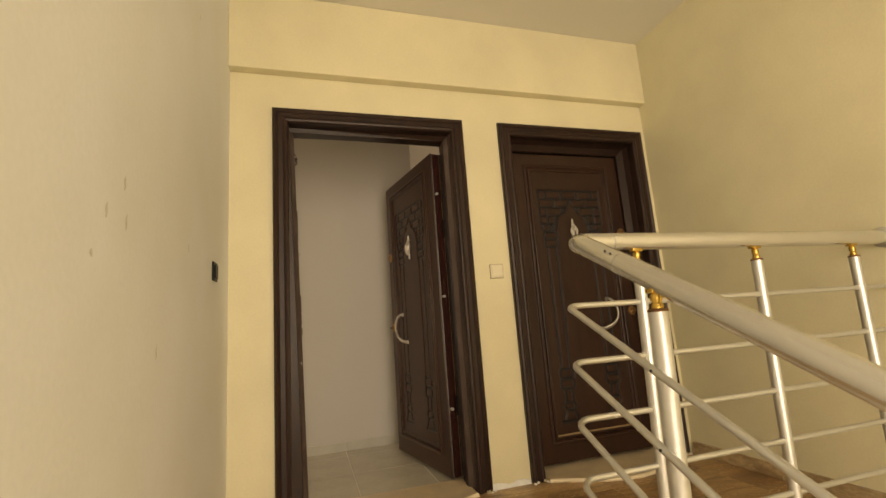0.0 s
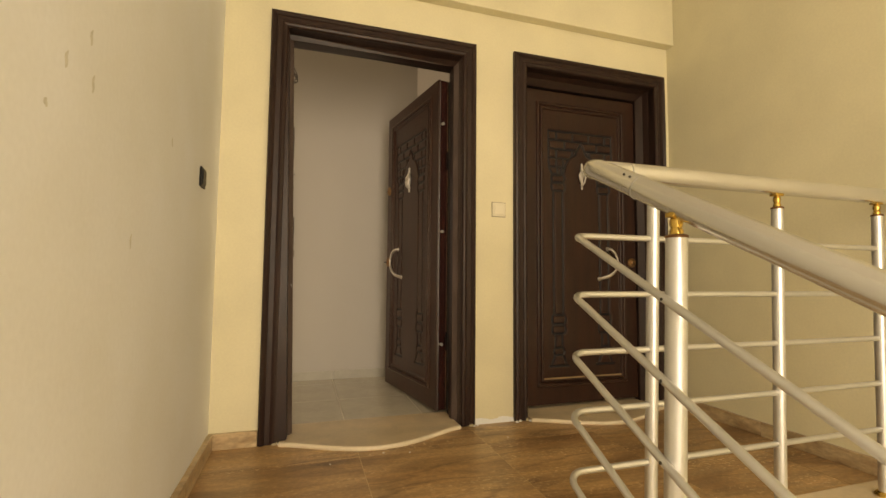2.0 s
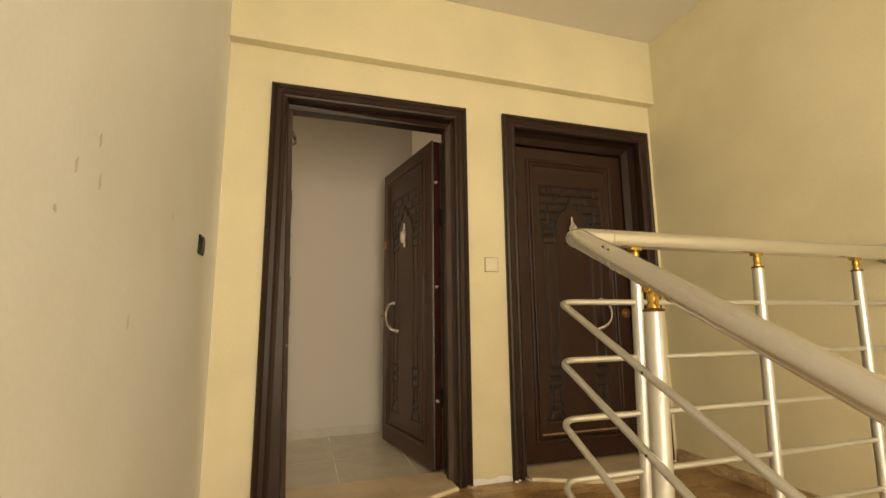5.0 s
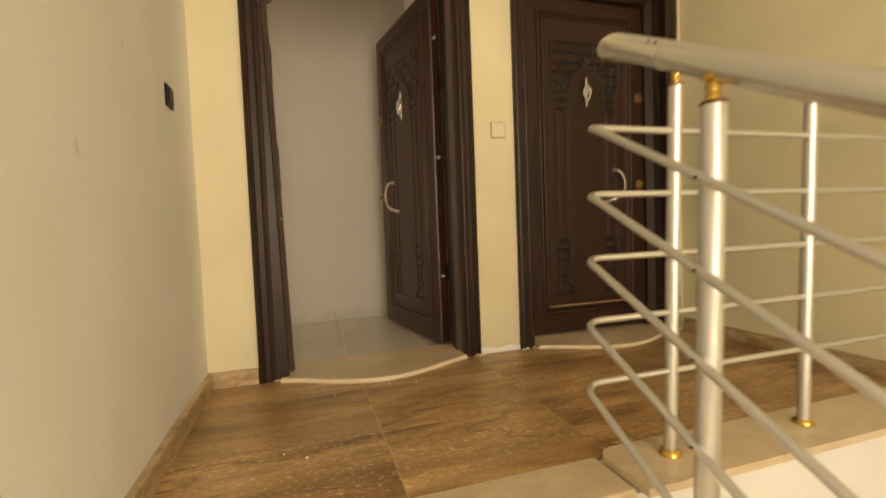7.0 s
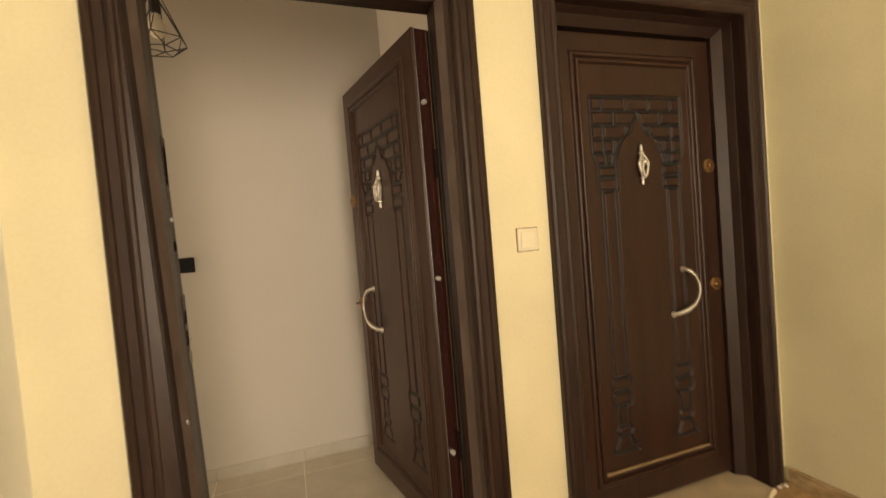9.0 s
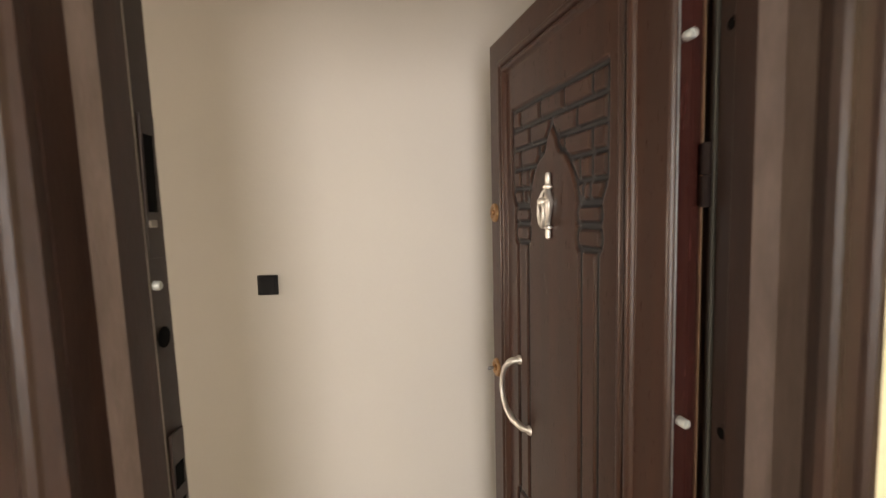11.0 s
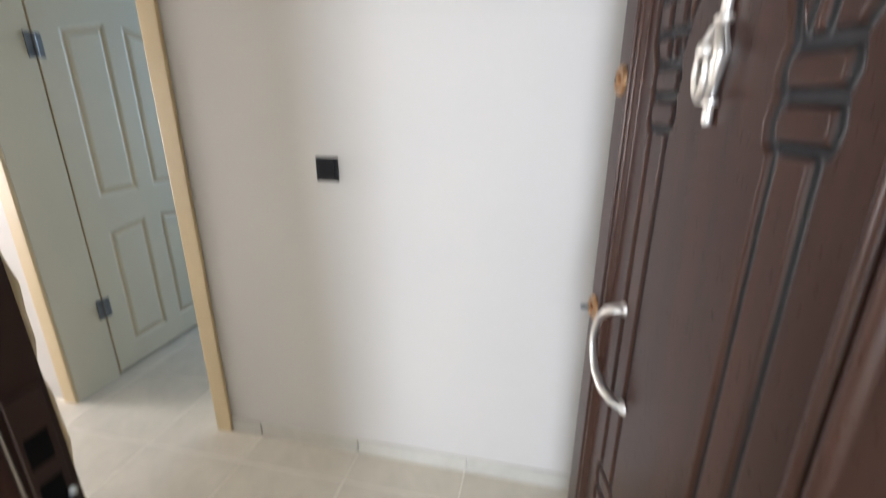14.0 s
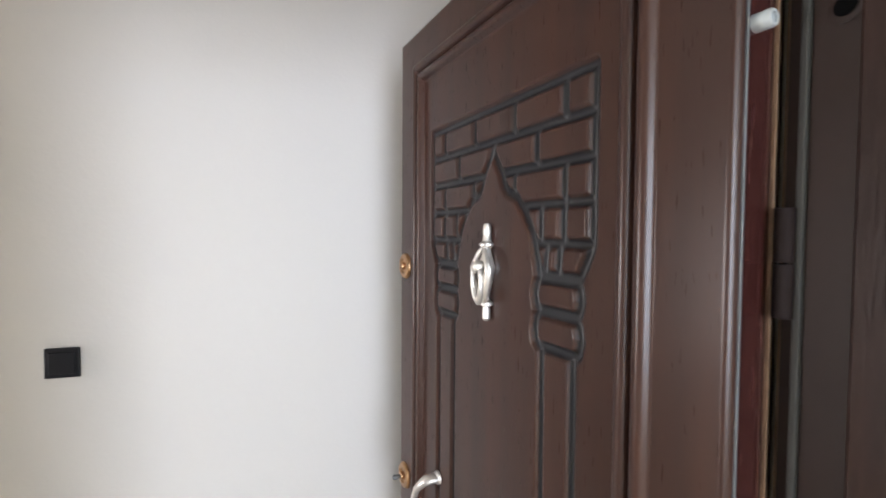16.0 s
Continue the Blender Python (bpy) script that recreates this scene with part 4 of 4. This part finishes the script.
for y0, y1 in ((-0.53, -0.026), (-0.98, -0.533), (-1.28, -0.983)):
    skirt(sk, 0, 0.024, y0, y1, 0.001, 0.078, SKIRTSTONE)
skirt(sk, 0.001, 0.220, -0.024, 0, 0.001, 0.076, SKIRTSTONE)
for y0, y1 in ((-0.60, -0.03), (-1.18, -0.603)):
    skirt(sk, XR - 0.022, XR, y0, y1, 0.001, 0.074, SKIRTSTONE)
hs = base("hall_baseboard", pose(0, 0, 0), "pale grey tile skirting along the hall wall", "baseboard", kind="structure")
for x0, x1 in ((DX1 + 0.078, -0.262), (-0.258, 0.199), (0.203, 0.668), (0.672, 1.132), (1.136, HALL_X1)):
    skirt(hs, x0, x1, HALL_Y - 0.010, HALL_Y, HALL_Z, 0.084, SKIRT)

# raised stone under the level railing and the edge of the top step
bm = bmesh.new()
edge = [(XR, -1.385), (XR, -1.165)] + [(1.262 + 0.05 - 0.05 * math.sin(a), -1.215 + 0.05 * math.cos(a)) for a in (math.pi / 2 * k / 6 for k in range(7))] + [(1.262, -1.385)]
prism(bm, edge, 0.001, 0.024)
thing("railing_plinth", bm, BEIGE, "raised beige marble slab under the level railing", "plinth", kind="structure")
bm = bmesh.new()
box(bm, 0.0, 1.2605, EDGE_Y - 0.045, -1.165, -0.030, 0.003, bevel=0.006)
thing("top_step_nosing", bm, BEIGE, "beige marble nosing of the top step", "step", kind="structure")

# ---------------------------------------------------------------- floor pieces
lf = structure("floor", [(0, XR, -1.163, 0.0, -0.011, -0.0009)], JOINT, "brown polished travertine tiles of the landing", "floor")
xs = [0.0, 0.052, 0.685, 1.318, 1.951, 2.584, XR]
ys = [-1.162, -0.745, -0.285, 0.0]
for j in range(3):
    for i in range(1, len(xs) - 1):
        x0, x1 = (xs[i] if i > 1 else 0.0), xs[i + 1]
        bm = bmesh.new()
        g = 0.0017
        box(bm, x0 + g, x1 - g, ys[j] + g, ys[j + 1] - g, -0.0012, 0.0, bevel=0.0004)
        part("tile", bm, TRAV, lf)
hf = base("hall_floor", pose(0, 0, 0), "grey-beige porcelain floor tiles of the hall", "floor", kind="structure")
PITCH, G = 0.461, 0.0027
cache = {}
for i in range(-9, 4):
    for j in range(-1, 10):
        x0, y0 = 0.200 + PITCH * i, 0.684 + PITCH * j
        x1, y1 = x0 + PITCH, y0 + PITCH
        inside = y0 < HALL_Y
        lx0, lx1 = (HALL_X0, HALL_X1) if inside else (ROOM_X0, ROOM_X1)
        a0, a1, b0, b1 = max(x0, lx0), min(x1, lx1), max(y0, WALL + 0.014), min(y1, ROOM_Y1)
        if a1 - a0 < 0.02 or b1 - b0 < 0.02:
            continue
        key = (round(a1 - a0, 3), round(b1 - b0, 3))
        if key not in cache:
            bm = bmesh.new()
            w, h = (a1 - a0) / 2 - G, (b1 - b0) / 2 - G
            box(bm, -w, w, -h, h, -0.004, 0, bevel=0.0005)
            cache[key] = mesh_of("tile", bm, TILE)
        o = part("tile", cache[key], None, hf)
        o.location = ((a0 + a1) / 2, (b0 + b1) / 2, HALL_Z)

# ragged plaster foot between the doors and broken bits round the frame feet
rnd = random.Random(11)
bm = bmesh.new()
n = 26
top = [(1.364 + 0.244 * k / n, 0.026 + rnd.uniform(-0.002, 0.002) + 0.006 * math.sin(k * 0.4)) for k in range(n + 1)]
f0, f1 = [bm.verts.new((x, -0.007 - rnd.uniform(0, 0.004), 0.001)) for x, z in top], [bm.verts.new((x, -0.004, z)) for x, z in top]
f2 = [bm.verts.new((x, 0.001, z + 0.003)) for x, z in top]
for a, b in ((f0, f1), (f1, f2)):
    for k in range(n):
        bm.faces.new((a[k], a[k + 1], b[k + 1], b[k]))
thing("plaster_foot", bm, CREAM_DAYLIT, "ragged bare plaster at the wall foot between the doors", "plaster", kind="structure")


def crumb(x, y, z, size, mat, label):
    bm = bmesh.new()
    bmesh.ops.create_icosphere(bm, subdivisions=1, radius=size)
    for v in bm.verts:
        v.co = Vector((v.co.x * rnd.uniform(0.6, 1.5), v.co.y * rnd.uniform(0.6, 1.3), max(v.co.z * rnd.uniform(0.4, 1.0), -size * 0.5)))
    ob = thing("plaster_crumb", bm, mat, label, "plaster crumb", group="plaster crumbs on the landing")
    ob.location = (x, y, z + size * 0.5)
    return ob


for x, y in ((0.330, -0.036), (1.352, -0.040), (1.372, -0.030), (1.618, -0.036), (1.700, -0.038), (1.640, -0.030), (2.700, -0.035), (2.735, -0.040), (0.318, -0.020), (1.262, -0.035)):
    crumb(x, y, 0.001, rnd.uniform(0.006, 0.012), PLASTER, "pale plaster crumb at the foot of the door frame")
for x, y in ((0.55, -0.33), (0.36, -0.79), (0.80, -0.27), (0.43, -0.84), (1.46, -0.24), (0.92, -0.30), (2.10, -0.55)):
    crumb(x, y, 0.0, rnd.uniform(0.003, 0.005), PLASTER, "small pale plaster crumb lying on the brown tiles")

# grey scuffs rubbed into the wall beside the stairs
for y, z, length, tilt in ((-1.493, 1.214, 0.035, -8), (-1.404, 1.299, 0.035, -6), (-1.386, 1.213, 0.04, -6), (-0.821, 1.259, 0.03, 4), (-1.139, 0.916, 0.04, -8), (-0.726, 2.227, 0.02, 0), (-1.549, 1.114, 0.015, 0)):
    bm = bmesh.new()
    m = pose(0.0006, y, z, tilt)
    pts = [m @ Vector((0, 0.0022 * math.sin(k * 1.3), length * (k / 6 - 0.5))) for k in range(7)]
    tube(bm, pts, [0.0015, 0.004, 0.0055, 0.006, 0.005, 0.003, 0.001], 8, 1.0)
    for v in bm.verts:
        v.co.x = 0.0004 + max(0.0, v.co.x) * 0.08
    part("scuff", bm, SCUFF, bpy.data.objects["wall_west"])


def ragged_foot(x0, x1, y):
    """Splintered casing foot standing in a dab of pale filler."""
    bm = bmesh.new()
    n = 9
    for k in range(n):
        a, b = x0 + (x1 - x0) * k / n, x0 + (x1 - x0) * (k + 0.8) / n
        box(bm, a, b, y - 0.0016, y, 0.002, 0.008 + rnd.uniform(0.0, 0.012))
    ob = thing("filler_dab", bm, FOAM, "pale filler showing at the splintered foot of the frame", "filler", group="filler at frame feet", kind="structure")
    return ob


for a, b in DOORS:
    ragged_foot(a + CW - 0.030, a + CW - 0.004, -0.0275)
    ragged_foot(b - 0.040, b - 0.004, -0.0335)
